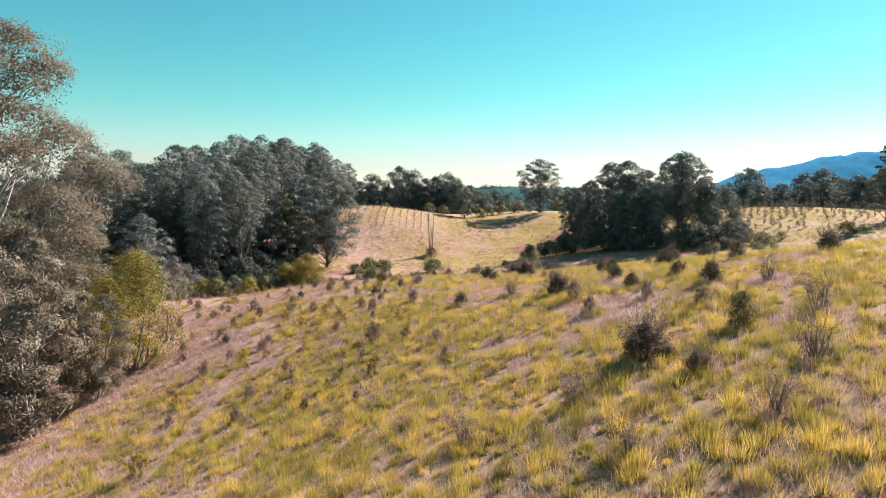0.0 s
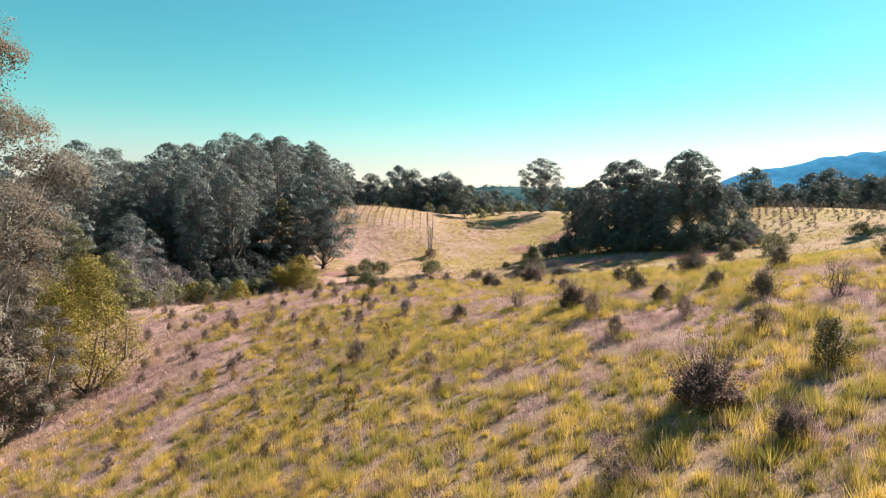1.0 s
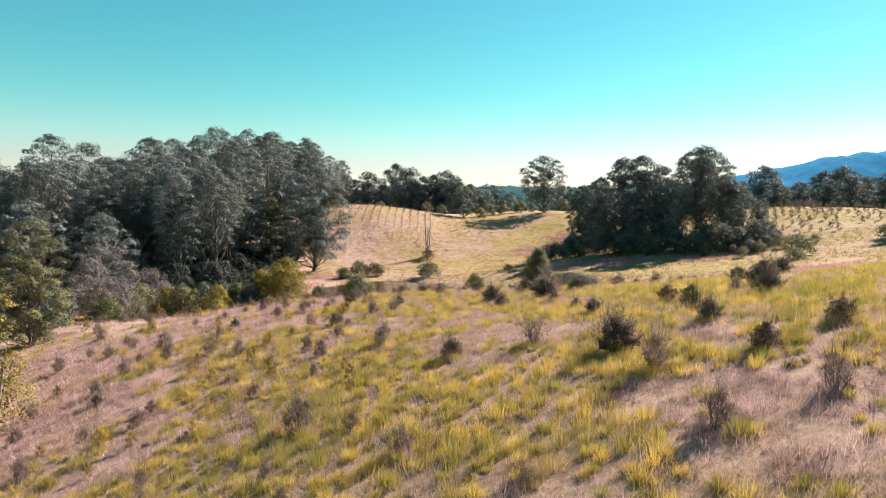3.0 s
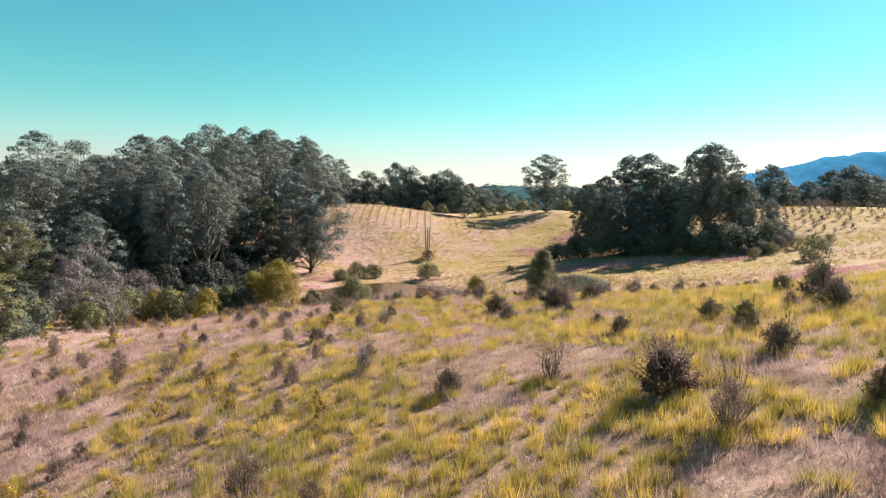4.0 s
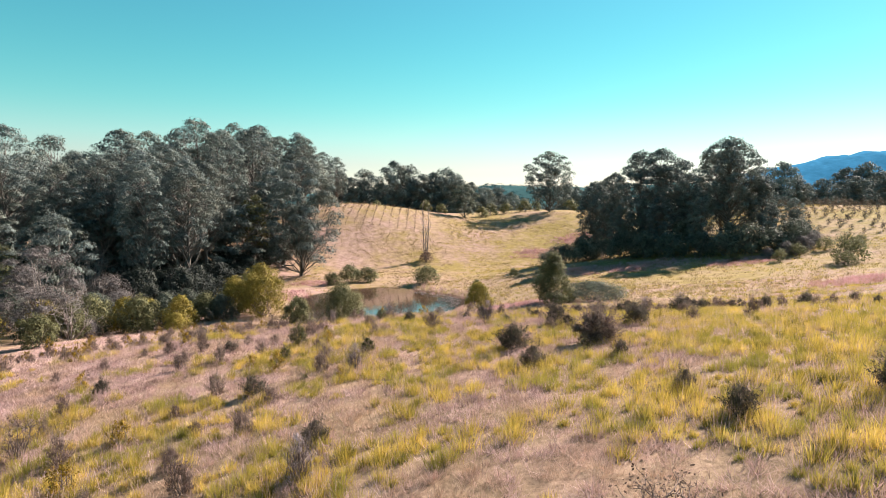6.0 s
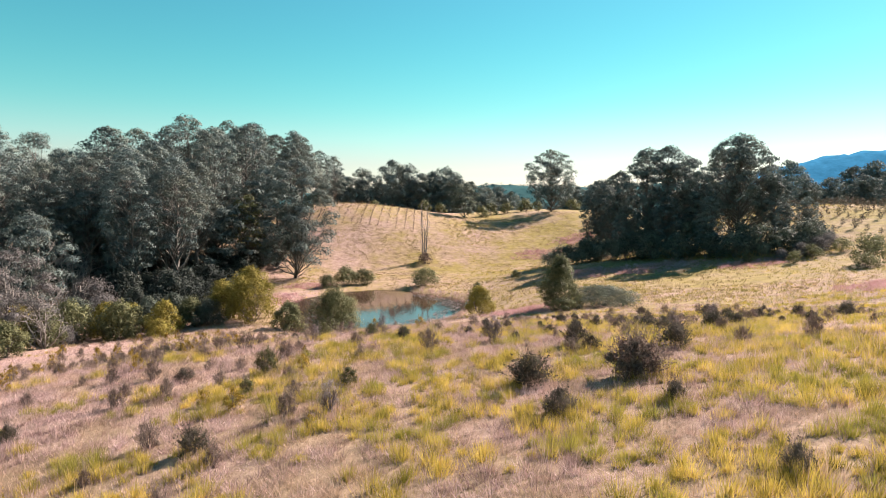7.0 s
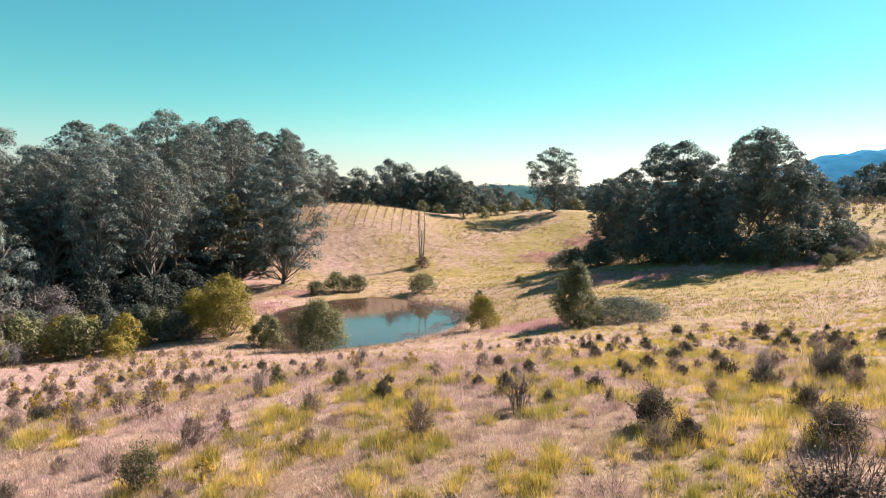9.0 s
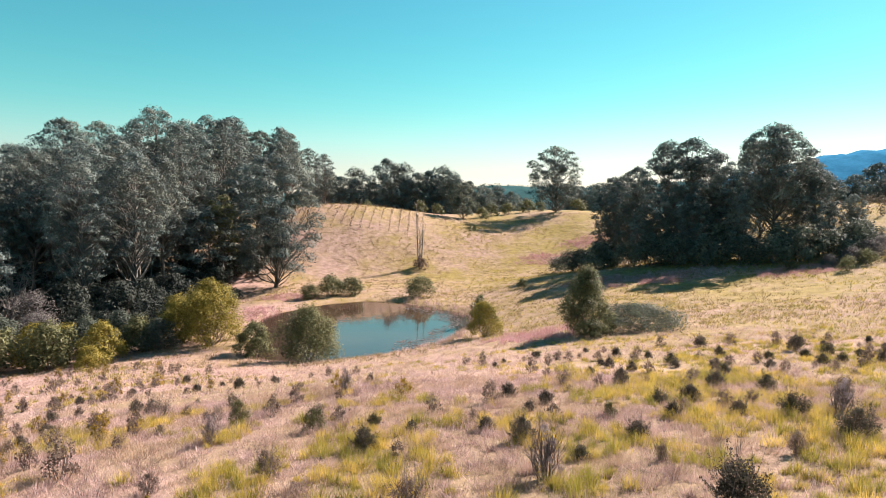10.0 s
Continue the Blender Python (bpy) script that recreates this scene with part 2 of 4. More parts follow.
SWELLS += [(-22, 200, 24, -5.62), (10, 205, 24, -4.83), (-32, 245, 28, 11.16), (-5, 250, 26, -0.74), (45, 240, 32, -2.86),
          (45, 310, 40, 6.82), (95, 200, 40, 6.5), (-80, 190, 45, -7.38), (-60, 60, 36, -6.33), (60, 40, 40, 5.33),
          (-90, 290, 60, 11.49), (-4, 106, 13, -1.91), (-16, 118, 11, -0.75), (42, 203, 18, -4.48)]
SWELLS += [(-4, 52, 8, -0.6), (-17, 62, 8, 0.5), (8, 33, 9, -0.22), (30, 80, 10, -0.3)]
SWELLS += [(-36, 268, 16, -2.6), (46, 268, 13, 3.0), (-9, 97, 13, -0.75)]
SWELLS += [(7, 127, 9, -1.2), (-32, 63, 7.5, 2.8), (-57, 118, 9, -1.5), (-44, 125, 8, -1.0)]
WATER = -13.6
TABLE = np.random.RandomState(5).rand(256, 256)


def vnoise(x, y, size, shift=0):
    """Smooth value noise, 0 to 1, with bumps of that size in metres."""
    u, v = np.asarray(x) / size + 37.3 * shift, np.asarray(y) / size + 11.7 * shift
    i, j = np.floor(u).astype(int), np.floor(v).astype(int)
    a, b = u - i, v - j
    a, b = a * a * (3 - 2 * a), b * b * (3 - 2 * b)
    g = lambda p, q: TABLE[p % 256, q % 256]
    return (g(i, j) * (1 - a) + g(i + 1, j) * a) * (1 - b) + (g(i, j + 1) * (1 - a) + g(i + 1, j + 1) * a) * b


def smooth(v, lo, hi):
    t = np.clip((v - lo) / (hi - lo), 0, 1)
    return t * t * (3 - 2 * t)


def pond_distance(x, y):
    a = np.arctan2(y - 144.0, x + 11.0)
    wob = 1 + 0.06 * np.sin(3 * a + 0.7) + 0.04 * np.sin(5 * a)
    return np.hypot((x + 11.0) / 15.0, (y - 144.0) / 21.5) / wob


def height(x, y):
    x, y = np.asarray(x, float), np.asarray(y, float)
    xs = np.interp(x, (-300, -160, 160, 300), (-205, -160, 160, 205))
    h = -2.14 + 0.0427 * xs + -0.0154 * np.clip(y, -200, 500)
    for cx, cy, r, k in SWELLS:
        h = h + k * np.exp(-((x - cx) ** 2 + (y - cy) ** 2) / (2 * r * r))
    h = h - 0.07 * np.clip(y - 335, 0, 400)
    # the hollow's flat floor round the pond
    over = h - (WATER + 0.4)
    flat = WATER + 0.4 + 0.5 * (over + np.sqrt(over * over + 0.2))
    w = smooth(x, -46, -32) * (1 - smooth(y, 225, 260))
    h = h * (1 - w) + flat * w
    d = pond_distance(x, y)
    w = 1 - smooth(d, 0.84, 1.22)
    h = h * (1 - w) + (WATER - 1.4) * w
    near = 1 - smooth(np.hypot(x, y - 100), 150, 320)
    return h + near * (0.16 * (vnoise(x, y, 3.0) - 0.5) + 0.3 * (vnoise(x, y, 9.0, 1) - 0.5))


def at(x, y):
    return float(height(np.array([x]), np.array([y]))[0])


def mesh_np(name, verts, faces, smooth_shade=False):
    verts, faces = np.asarray(verts, np.float32), np.asarray(faces, np.int32)
    me = bpy.data.meshes.new(name)
    n, k = faces.shape
    me.vertices.add(len(verts))
    me.vertices.foreach_set("co", verts.ravel())
    me.loops.add(n * k)
    me.loops.foreach_set("vertex_index", faces.ravel())
    me.polygons.add(n)
    me.polygons.foreach_set("loop_start", np.arange(0, n * k, k, dtype=np.int32))
    if smooth_shade:
        me.polygons.foreach_set("use_smooth", np.ones(n, bool))
    me.update(calc_edges=True)
    return me


def part_np(name, verts, faces, material, parent=None, label="", smooth_shade=False):
    ob = new(name, mesh_np(name, verts, faces, smooth_shade))
    ob.data.materials.append(material)
    if parent is not None:
        ob.parent = parent
    return tagged(ob, label)


def sheet(xs, ys, zfun):
    X, Y = np.meshgrid(xs, ys)
    V = np.stack([X.ravel(), Y.ravel(), zfun(X.ravel(), Y.ravel())], 1)
    nx, ny = len(xs), len(ys)
    i = (np.arange(ny - 1)[:, None] * nx + np.arange(nx - 1)[None, :]).ravel()
    return V, np.stack([i, i + 1, i + 1 + nx, i + nx], 1)


def axis(lo, hi, step, far_lo, far_hi, grow=1.18):
    mid = list(np.arange(lo, hi + 1e-6, step))
    up, dn, s = [], [], step
    while (up[-1] if up else hi) < far_hi:
        s *= grow
        up.append((up[-1] if up else hi) + s)
    s = step
    while (dn[-1] if dn else lo) > far_lo:
        s *= grow
        dn.append((dn[-1] if dn else lo) - s)
    return np.array(dn[::-1] + mid + up)


V, F = sheet(axis(-45, 50, 0.8, -4600, 4600), axis(-8, 130, 0.8, -4600, 4600, 1.06), height)
ground = part_np("ground", V, F, M_GROUND, smooth_shade=True)
tagged(ground, "rolling dry pasture land with straw and rosy tints", "ground", kind="structure")

ang = np.linspace(0, 2 * np.pi, 97)[:-1]
rim = np.stack([-11 + 20 * np.cos(ang), 144 + 28 * np.sin(ang), np.full(96, WATER)], 1)
V = np.vstack([rim, [[-11, 144, WATER]]])
F = np.array([[i, (i + 1) % 96, 96] for i in range(96)])
tagged(part_np("water", V, F, M_WATER), "brown muddy farm pond reflecting blue sky", "pond", kind="structure")


# ---- far distance ----
def ridge_line(name, xs, dist, crest, foot, material, label, deep=500.0, rough=8.0):
    """A long hill: crest heights along xs, falling towards the viewer and away."""
    vs = np.linspace(0, 1, 14)
    crest_h = np.array([crest(x) for x in xs])
    V = []
    for v in vs:
        prof = np.sin(min(v / 0.6, 1.0) * np.pi / 2) if v <= 0.6 else np.cos((v - 0.6) / 0.4 * np.pi / 2 * 0.9)
        z = foot + (crest_h - foot) * prof + rough * (vnoise(xs + v * 900, xs * 0 + v * 700, 60.0) - 0.5) * 2 * (0.3 + 0.7 * prof)
        V.append(np.stack([xs, np.full_like(xs, dist + (v - 0.6) * deep), z], 1))
    V = np.vstack(V)
    nx = len(xs)
    i = (np.arange(len(vs) - 1)[:, None] * nx + np.arange(nx - 1)[None, :]).ravel()
    ob = part_np(name, V, np.stack([i, i + 1, i + 1 + nx, i + nx], 1), material, smooth_shade=True)
    return tagged(ob, label, "mountain", kind="structure")


def mountain_crest(x):
    return float(np.interp(x, (-3000, 900, 1500, 1887, 2210, 2353, 2569, 2813, 3400, 4300), (30, 30, 50, 192, 256, 288, 317, 346, 370, 360)))


ridge_line("backdrop", np.linspace(-3000, 4300, 220), 3900.0, mountain_crest, -40.0, M_RIDGE, "far mountain range, haze put into its blue colour", 900.0, 16.0)


def wooded_crest(x):
    return 30 + 7 * math.sin(x / 170.0) + 4 * math.sin(x / 61.0 + 1)


ridge_line("backdrop", np.linspace(-1500, 1600, 300), 1150.0, wooded_crest, -30.0, M_WOODED, "far wooded hills coloured bluish for haze", 350.0, 9.0)


rng = np.random.RandomState(40)
fx = rng.uniform(-800, 1000, 1500)
fy = 1150 + rng.uniform(-170, 25, 1500)
fz = np.array([wooded_crest(q) for q in fx]) - np.clip(1150 - fy, 0, 400) * 0.17 + 1
C = np.repeat(np.stack([fx, fy, fz], 1), 34, 0) + np.clip(rng.normal(size=(1500 * 34, 3)), -1.6, 1.6) * np.array([3.4, 3.4, 3.0])
d = rng.uniform(-1, 1, size=(len(C), 3, 3)) * 1.9
V = (C[:, None, :] + d).reshape(-1, 3)
# far trees take the same haze colour and faint glow as their hill
tagged(part_np("far_woods", V, np.arange(len(V)).reshape(-1, 3), M_WOODED), "woods on the far hill, coloured bluish for haze", "woods", kind="stuff")


# ---- plants: leaves, limbs ----
def unit(v):
    return v / np.maximum(np.linalg.norm(v, axis=-1, keepdims=True), 1e-6)


def leaf_quads(C, N, length, width, rng):
    """Leaves at C whose faces look along N: pointed four-cornered blades, hanging."""
    n = len(C)
    N = unit(N)
    d = unit(np.cross(N, rng.normal(size=(n, 3))))
    d[:, 2] -= 0.35
    d = unit(d)
    s = unit(np.cross(N, d))
    L = (length * rng.uniform(0.6, 1.4, n))[:, None]
    W = (width * rng.uniform(0.6, 1.4, n))[:, None]
    V = np.stack([C - d * L * 0.5, C + s * W * 0.5 - d * L * 0.05, C + d * L * 0.5, C - s * W * 0.5 - d * L * 0.05], 1)
    return V.reshape(-1, 3), np.arange(4 * n).reshape(n, 4)


def cluster(c, r, flat, n, rng, top=0.35, dome=0.0):
    """Points and outward normals in a leaf clump, thicker towards its upper shell; dome: 1 for an umbrella with a hollow underside."""
    v = unit(rng.normal(size=(n, 3)))
    v[:, 2] = np.where((v[:, 2] < -0.2 + 0.25 * dome) & (rng.rand(n) < top + 0.3 + 0.3 * dome), -v[:, 2], v[:, 2])
    rad = r * rng.uniform(0.25 + 0.4 * dome, 1.0, n) ** 0.5
    lump = 1 + 0.25 * np.sin(v[:, 0] * 5 + c[0]) * np.cos(v[:, 1] * 5 + c[1])
    p = np.asarray(c) + v * (rad * lump)[:, None] * np.array([1, 1, flat])
    return p, v + np.array([0, 0, 0.3]) + 0.27 * rng.normal(size=(n, 3))


def tube(points, radii, sides=6):
    P = np.asarray(points, float)
    T = unit(np.gradient(P, axis=0))
    ref = np.where(np.abs(T[:, 2:3]) > 0.9, np.array([[1.0, 0, 0]]), np.array([[0, 0, 1.0]]))
    A = unit(np.cross(T, ref))
    B = np.cross(T, A)
    a = np.linspace(0, 2 * np.pi, sides + 1)[:-1]
    ring = A[:, None, :] * np.cos(a)[None, :, None] + B[:, None, :] * np.sin(a)[None, :, None]
    V = (P[:, None, :] + ring * np.asarray(radii)[:, None, None]).reshape(-1, 3)
    i = np.arange(len(P) - 1)[:, None] * sides
    j = np.arange(sides)[None, :]
    k = (j + 1) % sides
    F = np.stack([i + j, i + k, i + sides + k, i + sides + j], 2).reshape(-1, 4)
    return V, F


def joined(bits):
    V, F, o = [], [], 0
    for v, f in bits:
        V.append(v)
        F.append(np.asarray(f) + o)
        o += len(v)
    return np.vstack(V), np.vstack(F)


def limb(a, b, r0, r1, rng, bend=0.12, n=5, sides=5):
    a, b = np.asarray(a, float), np.asarray(b, float)
    t = np.linspace(0, 1, n)[:, None]
    L = np.linalg.norm(b - a)
    off = rng.normal(size=(1, 3)) * L * bend
    P = a + (b - a) * t + off * np.sin(t * np.pi) + np.array([0, 0, -0.06 * L]) * np.sin(t * np.pi)
    return P, tube(P, r0 + (r1 - r0) * t[:, 0], sides)


def gum_tree(name, seed, h, spread, low, leaf, per, material, bark, label, category="tree", limbs=30, group="", flat=0.7, stems=1, puff=1.0, fill=0.35, point=0.0, dome=0.8):
    """A gum: wandering trunk, rising limbs, and domed leaf clumps all over the crown's shell."""
    rng = np.random.RandomState(seed)
    thing = tagged(new(name), label, category, group)
    wood, C, N, trunks = [], [], [], []
    r0 = h * 0.013 / stems ** 0.4
    t = np.linspace(0, 1, 9)
    for s in range(stems):
        lean = rng.normal(size=2) * h * (0.02 if stems == 1 else 0.09)
        wob = np.cumsum(rng.normal(size=(9, 2)) * h * 0.007, 0)
        hh = h * (0.9 if s == 0 else rng.uniform(0.65, 0.85))
        P = np.stack([lean[0] * t + wob[:, 0], lean[1] * t + wob[:, 1], -0.4 + (hh + 0.4) * t], 1)
        P[0, :2] = rng.normal(size=2) * (0 if stems == 1 else 0.25)
        wood.append(tube(P, r0 * (1 - t) ** 0.8 + 0.03 + r0 * 0.3 * (t < 0.05), 7))
        trunks.append(P)
    n_in = int(limbs * fill)
    for i in range(limbs + n_in):
        u = (i + rng.uniform(0.1, 0.9)) / limbs if i < limbs else rng.uniform(0.1, 0.8)
        w = -0.8 + 1.8 * u
        R = spread * (1 - point * u) * math.sqrt(max(0.0, 1 - abs(w) ** 2.4)) * rng.uniform(0.8, 1.12)
        if i >= limbs:
            R *= 0.45
        az = i * 2.399 + rng.uniform(-0.4, 0.4)
        r = spread * rng.uniform(0.24, 0.40) * puff * (1 - 0.45 * point * u)
        zc = h * (low + (1 - low) * (0.45 + 0.55 * w)) - r * flat * 0.8 * u
        P = trunks[i % stems]
        rad = max(0.0, R - r * 0.6)
        c = np.array([math.cos(az) * rad, math.sin(az) * rad, max(zc, 0.5)])
        zb = max(0.04 * h, c[2] - rad * rng.uniform(0.5, 0.9) - 0.08 * h)
        f = min(0.97, zb / P[-1, 2])
        base = np.array([np.interp(f, t, P[:, q]) for q in range(3)])
        c[:2] += base[:2] * 0.6
        wood.append(limb(base, c, r0 * (1 - f) * 0.55 + min(0.05, 0.0018 * h), min(0.03, 0.0012 * h), rng, n=4, sides=5)[1])
        for q in range(2):
            e2 = c + np.clip(rng.normal(size=3), -1.1, 1.1) * r * 0.45
            wood.append(limb(base + (c - base) * 0.6, e2, 0.05, 0.015, rng, n=3, sides=3)[1])
        m = int(per * rng.uniform(0.7, 1.3))
        p, nn = cluster(c, r, flat, m, rng, dome=dome)
        C.append(p)
        N.append(nn)
    V, F = joined(wood)
    part_np("trunk", V, F, bark, thing, smooth_shade=True)
    C = np.vstack(C)
    C[:, 2] = np.maximum(C[:, 2], 0.1)
    V, F = leaf_quads(C, np.vstack(N), leaf * 1.5, leaf * 0.75, rng)
    part_np("crown", V, F, material, thing)
    return thing


def bush(name, seed, h, wide, n, leaf, material, label, category="bush", lumps=7, stems=9, group="", open_base=0.0, cone=0.0, knob=1.0, sprigs=0, stalks=0):
    """A shrub of several leaf lumps round a fan of stems; sprigs: leafy shoots that stick out of its outline; stalks: thin bare ones above it."""
    rng = np.random.RandomState(seed)
    thing = tagged(new(name), label, category, group)
    wood, C, N = [], [], []
    for i in range(stems):
        az = i * 2.399 + rng.uniform(-0.4, 0.4)
        reach = wide * 0.5 * rng.uniform(0.2, 0.85)
        tip = (math.cos(az) * reach, math.sin(az) * reach, h * rng.uniform(0.6, 0.9) * math.sqrt(max(0.1, 1 - (2.1 * reach / wide) ** 2)) * (1 - cone * 0.3))
        wood.append(limb((rng.normal() * 0.03 * wide, rng.normal() * 0.03 * wide, -0.1), tip, 0.012 * h + 0.006, 0.006, rng, n=4, sides=4)[1])
    for i in range(lumps):
        f = (i + 0.5) / lumps
        az = i * 2.399 + rng.uniform(-0.3, 0.3)
        ring = math.sqrt(max(0.0, 1 - f ** 2.4)) if cone == 0 else (1 - cone) * math.sqrt(1 - f * f) + cone * (1 - f)
        r = wide * 0.26 * knob * rng.uniform(0.65, 1.35) * (1 - 0.5 * cone * f)
        off = max(0.0, wide * 0.5 * ring * rng.uniform(0.85 - 0.9 * (1 - knob), 1.1) - r * 0.6)
        tall = min(1.0, 1.1 * h / wide)
        c = (math.cos(az) * off, math.sin(az) * off, h * open_base + r * tall * 0.55 + (h * (1 - open_base) - 1.45 * r * tall) * f)
        p, nn = cluster(c, r, tall, int(n / lumps), rng, 0.1)
        p[:, 2] = np.maximum(p[:, 2], 0.02)
        C.append(p)
        N.append(nn)
    for i in range(sprigs):
        az, up = rng.uniform(0, 6.283), rng.uniform(0.12, 1.0)
        side = math.sqrt(max(0.0, 1 - up * up))
        tip = np.array([math.cos(az) * side * wide * 0.56, math.sin(az) * side * wide * 0.56, h * (0.3 + 0.78 * up)]) * rng.uniform(0.82, 1.22)
        root = tip * np.array([0.35, 0.35, 0.45])
        P, bit = limb(root, tip, 0.006 * h + 0.002, 0.002, rng, n=4, sides=3)
        wood.append(bit)
        k = max(4, int(n / (3.5 * sprigs)))
        q = rng.uniform(0.3, 1.05, k)[:, None]
        C.append(root + (tip - root) * q + rng.normal(size=(k, 3)) * 0.05 * wide * (1.25 - q))
        C[-1][:, 2] = np.maximum(C[-1][:, 2], 0.02)
        N.append(rng.normal(size=(k, 3)))
    for i in range(stalks):
        az, out = rng.uniform(0, 6.283), rng.uniform(0.05, 0.5) * wide
        tip = np.array([math.cos(az) * out, math.sin(az) * out, h * rng.uniform(1.05, 1.5)])
        P, bit = limb(tip * np.array([0.5, 0.5, 0.5]), tip, 0.005 * h + 0.002, 0.002, rng, n=4, sides=3)
        wood.append(bit)
        wood += [limb(P[q], P[q] + rng.normal(size=3) * 0.09 * h + np.array([0, 0, 0.1 * h]), 0.004, 0.002, rng, n=3, sides=3)[1] for q in (2, 3)]
    V, F = joined(wood)
    part_np("wood", V, F, M_TWIG, thing)
    V, F = leaf_quads(np.vstack(C), np.vstack(N), leaf * 1.5, leaf * 0.8, rng)
    part_np("foliage", V, F, material, thing)
    return thing


def bare_shrub(name, seed, h, wide, stems, material, label, category="shrub", forks=4, thick=1.0, leaves=None, leaf=0.05):
    """A leafless shrub: a fan of stems that fork twice."""
    rng = np.random.RandomState(seed)
    thing = tagged(new(name), label, category)
    wood, ends = [], []
    for i in range(stems):
        az = i * 2.399
        tip = np.array([math.cos(az) * wide * 0.4 * rng.uniform(0.3, 1), math.sin(az) * wide * 0.4 * rng.uniform(0.3, 1), h * rng.uniform(0.55, 0.9)])
        P, bit = limb((rng.normal() * 0.02 * wide, rng.normal() * 0.02 * wide, -0.12), tip, thick * (0.008 * h + 0.004), thick * 0.004, rng, n=5, sides=4)
        wood.append(bit)
        for q in range(forks):
            b = P[rng.randint(1, 5)]
            e = b + unit(rng.normal(size=3) * 0.7 + np.array([math.cos(az) * 0.6, math.sin(az) * 0.6, 0.9])) * h * rng.uniform(0.2, 0.42)
            P2, bit = limb(b, e, thick * (0.004 * h + 0.002), thick * 0.002, rng, n=4, sides=3)
            wood.append(bit)
            ends.append(e)
            for w in range(2):
                b2 = P2[rng.randint(1, 4)]
                e2 = b2 + unit(rng.normal(size=3) + np.array([0, 0, 0.8])) * h * rng.uniform(0.1, 0.22)
                wood.append(limb(b2, e2, thick * (0.0025 * h + 0.0015), thick * 0.0015, rng, n=3, sides=3)[1])
                ends.append(e2)
    V, F = joined(wood)
    part_np("wood", V, F, material, thing)
    if leaves is not None:
        E = np.repeat(np.array(ends), 5, 0)
        E = E + rng.normal(size=E.shape) * h * 0.06
        E[:, 2] = np.maximum(E[:, 2], 0.03)
        V, F = leaf_quads(E, rng.normal(size=E.shape), leaf * 1.5, leaf * 0.8, rng)
        part_np("foliage", V, F, leaves, thing)
    return thing


def put(ob, x, y, turn=0.0, s=1.0, sz=None, sink=0.05):
    ob.matrix_basis = Matrix.LocRotScale((x, y, at(x, y) - sink), Euler((0, 0, radians(turn))), (s, s, sz if sz else s))
    return ob


def put_copy(ob, x, y, turn=0.0, s=1.0, sz=None, sink=0.05, label=""):
    c = copy_thing(ob, Matrix())
    put(c, x, y, turn, s, sz, sink)
    return tagged(c, label)


def scatter(kinds, places, seed, base, sink=0.05, squash=0.15):
    """Each place is x, y and size in metres; the kinds take turns."""
    rng = np.random.RandomState(seed)
    used = set()
    for i, (x, y, size) in enumerate(places):
        k = kinds[i % len(kinds)]
        s = size / base
        a, z = rng.uniform(0, 360), s * rng.uniform(1 - squash, 1 + squash)
        if k.name in used:
            put_copy(k, x, y, a, s, z, sink)
        else:
            put(k, x, y, a, s, z, sink)
            used.add(k.name)


# ---- the tall forest beyond the gully ----
FOREST_LABEL = "tall grey-green gum tree in a dense stand"
tall = [gum_tree("gum_tree", 11 + i, 38.0, 7.2 + 0.6 * (i % 3), (0.30, 0.38, 0.24, 0.44)[i], 0.3, 190, M_GUM, M_BARK, FOREST_LABEL, limbs=66, puff=0.8, fill=0.12, flat=0.66, group="gums of the forest") for i in range(4)]
rear = [gum_tree("gum_tree", 21 + i, 38.0, 8.0, 0.34, 0.5, 110, M_GUM, M_BARK, FOREST_LABEL, limbs=44, group="gums of the forest", fill=0.2, puff=0.9) for i in range(3)]
rng = np.random.RandomState(3)
places = []
for row, (y0, n, x0, x1) in enumerate(((160, 5, -150, -84), (176, 7, -140, -62), (192, 9, -138, -52), (208, 9, -134, -50), (224, 9, -130, -52), (242, 8, -128, -56), (262, 6, -110, -58), (285, 6, -100, -55))):
    for i in range(n):
        x = x0 + (x1 - x0) * (i + 0.5) / n + rng.uniform(-2.5, 2.5)
        y = y0 + rng.uniform(-4, 4)
        places.append((x, y, (37 if y < 203 else 33 if y < 235 else 30) * rng.uniform(0.88, 1.1) * float(np.interp(x, (-130, -72), (0.74, 1.0)))))
places += [(-50, 292, 27), (-55, 278, 28), (-47, 308, 25), (-60, 300, 30), (-52, 262, 26)]
scatter(tall, [p for p in places if p[1] < 203 and p[0] > -104], 4, 38.0, 0.2, 0.06)
scatter(rear, [p for p in places if p[1] >= 203 or p[0] <= -104], 5, 38.0, 0.2, 0.06)

FRONT = [(-52, 157, 27), (-58, 151, 26), (-55, 164, 29), (-62, 160, 28), (-71, 160, 29), (-60, 169, 31), (-54, 173, 29), (-77, 154, 27), (-84, 149, 28), (-66, 166, 31), (-92, 152, 28)]
for i, (x, y, h) in enumerate(FRONT):
    put_copy(tall[(i + 1) % 4], x, y, 70 * i, h / 38.0, h / 38.0, 0.2)

# ---- the gums at the forest's edge, by the pond ----
edge = gum_tree("gum_tree", 31, 30.0, 9.4, 0.1, 0.27, 520, M_GUM, M_BARK, "spreading gum tree with many dark stems near the pond", limbs=46, stems=4, puff=0.85, fill=0.8)
put(edge, -35.4, 186.5, 40)
slim = gum_tree("gum_tree", 32, 21.0, 4.2, 0.36, 0.36, 170, M_OLIVE, M_BARK, "slender young gum tree at the forest edge", limbs=20, stems=2)
put(slim, -48.0, 188.0, 10)

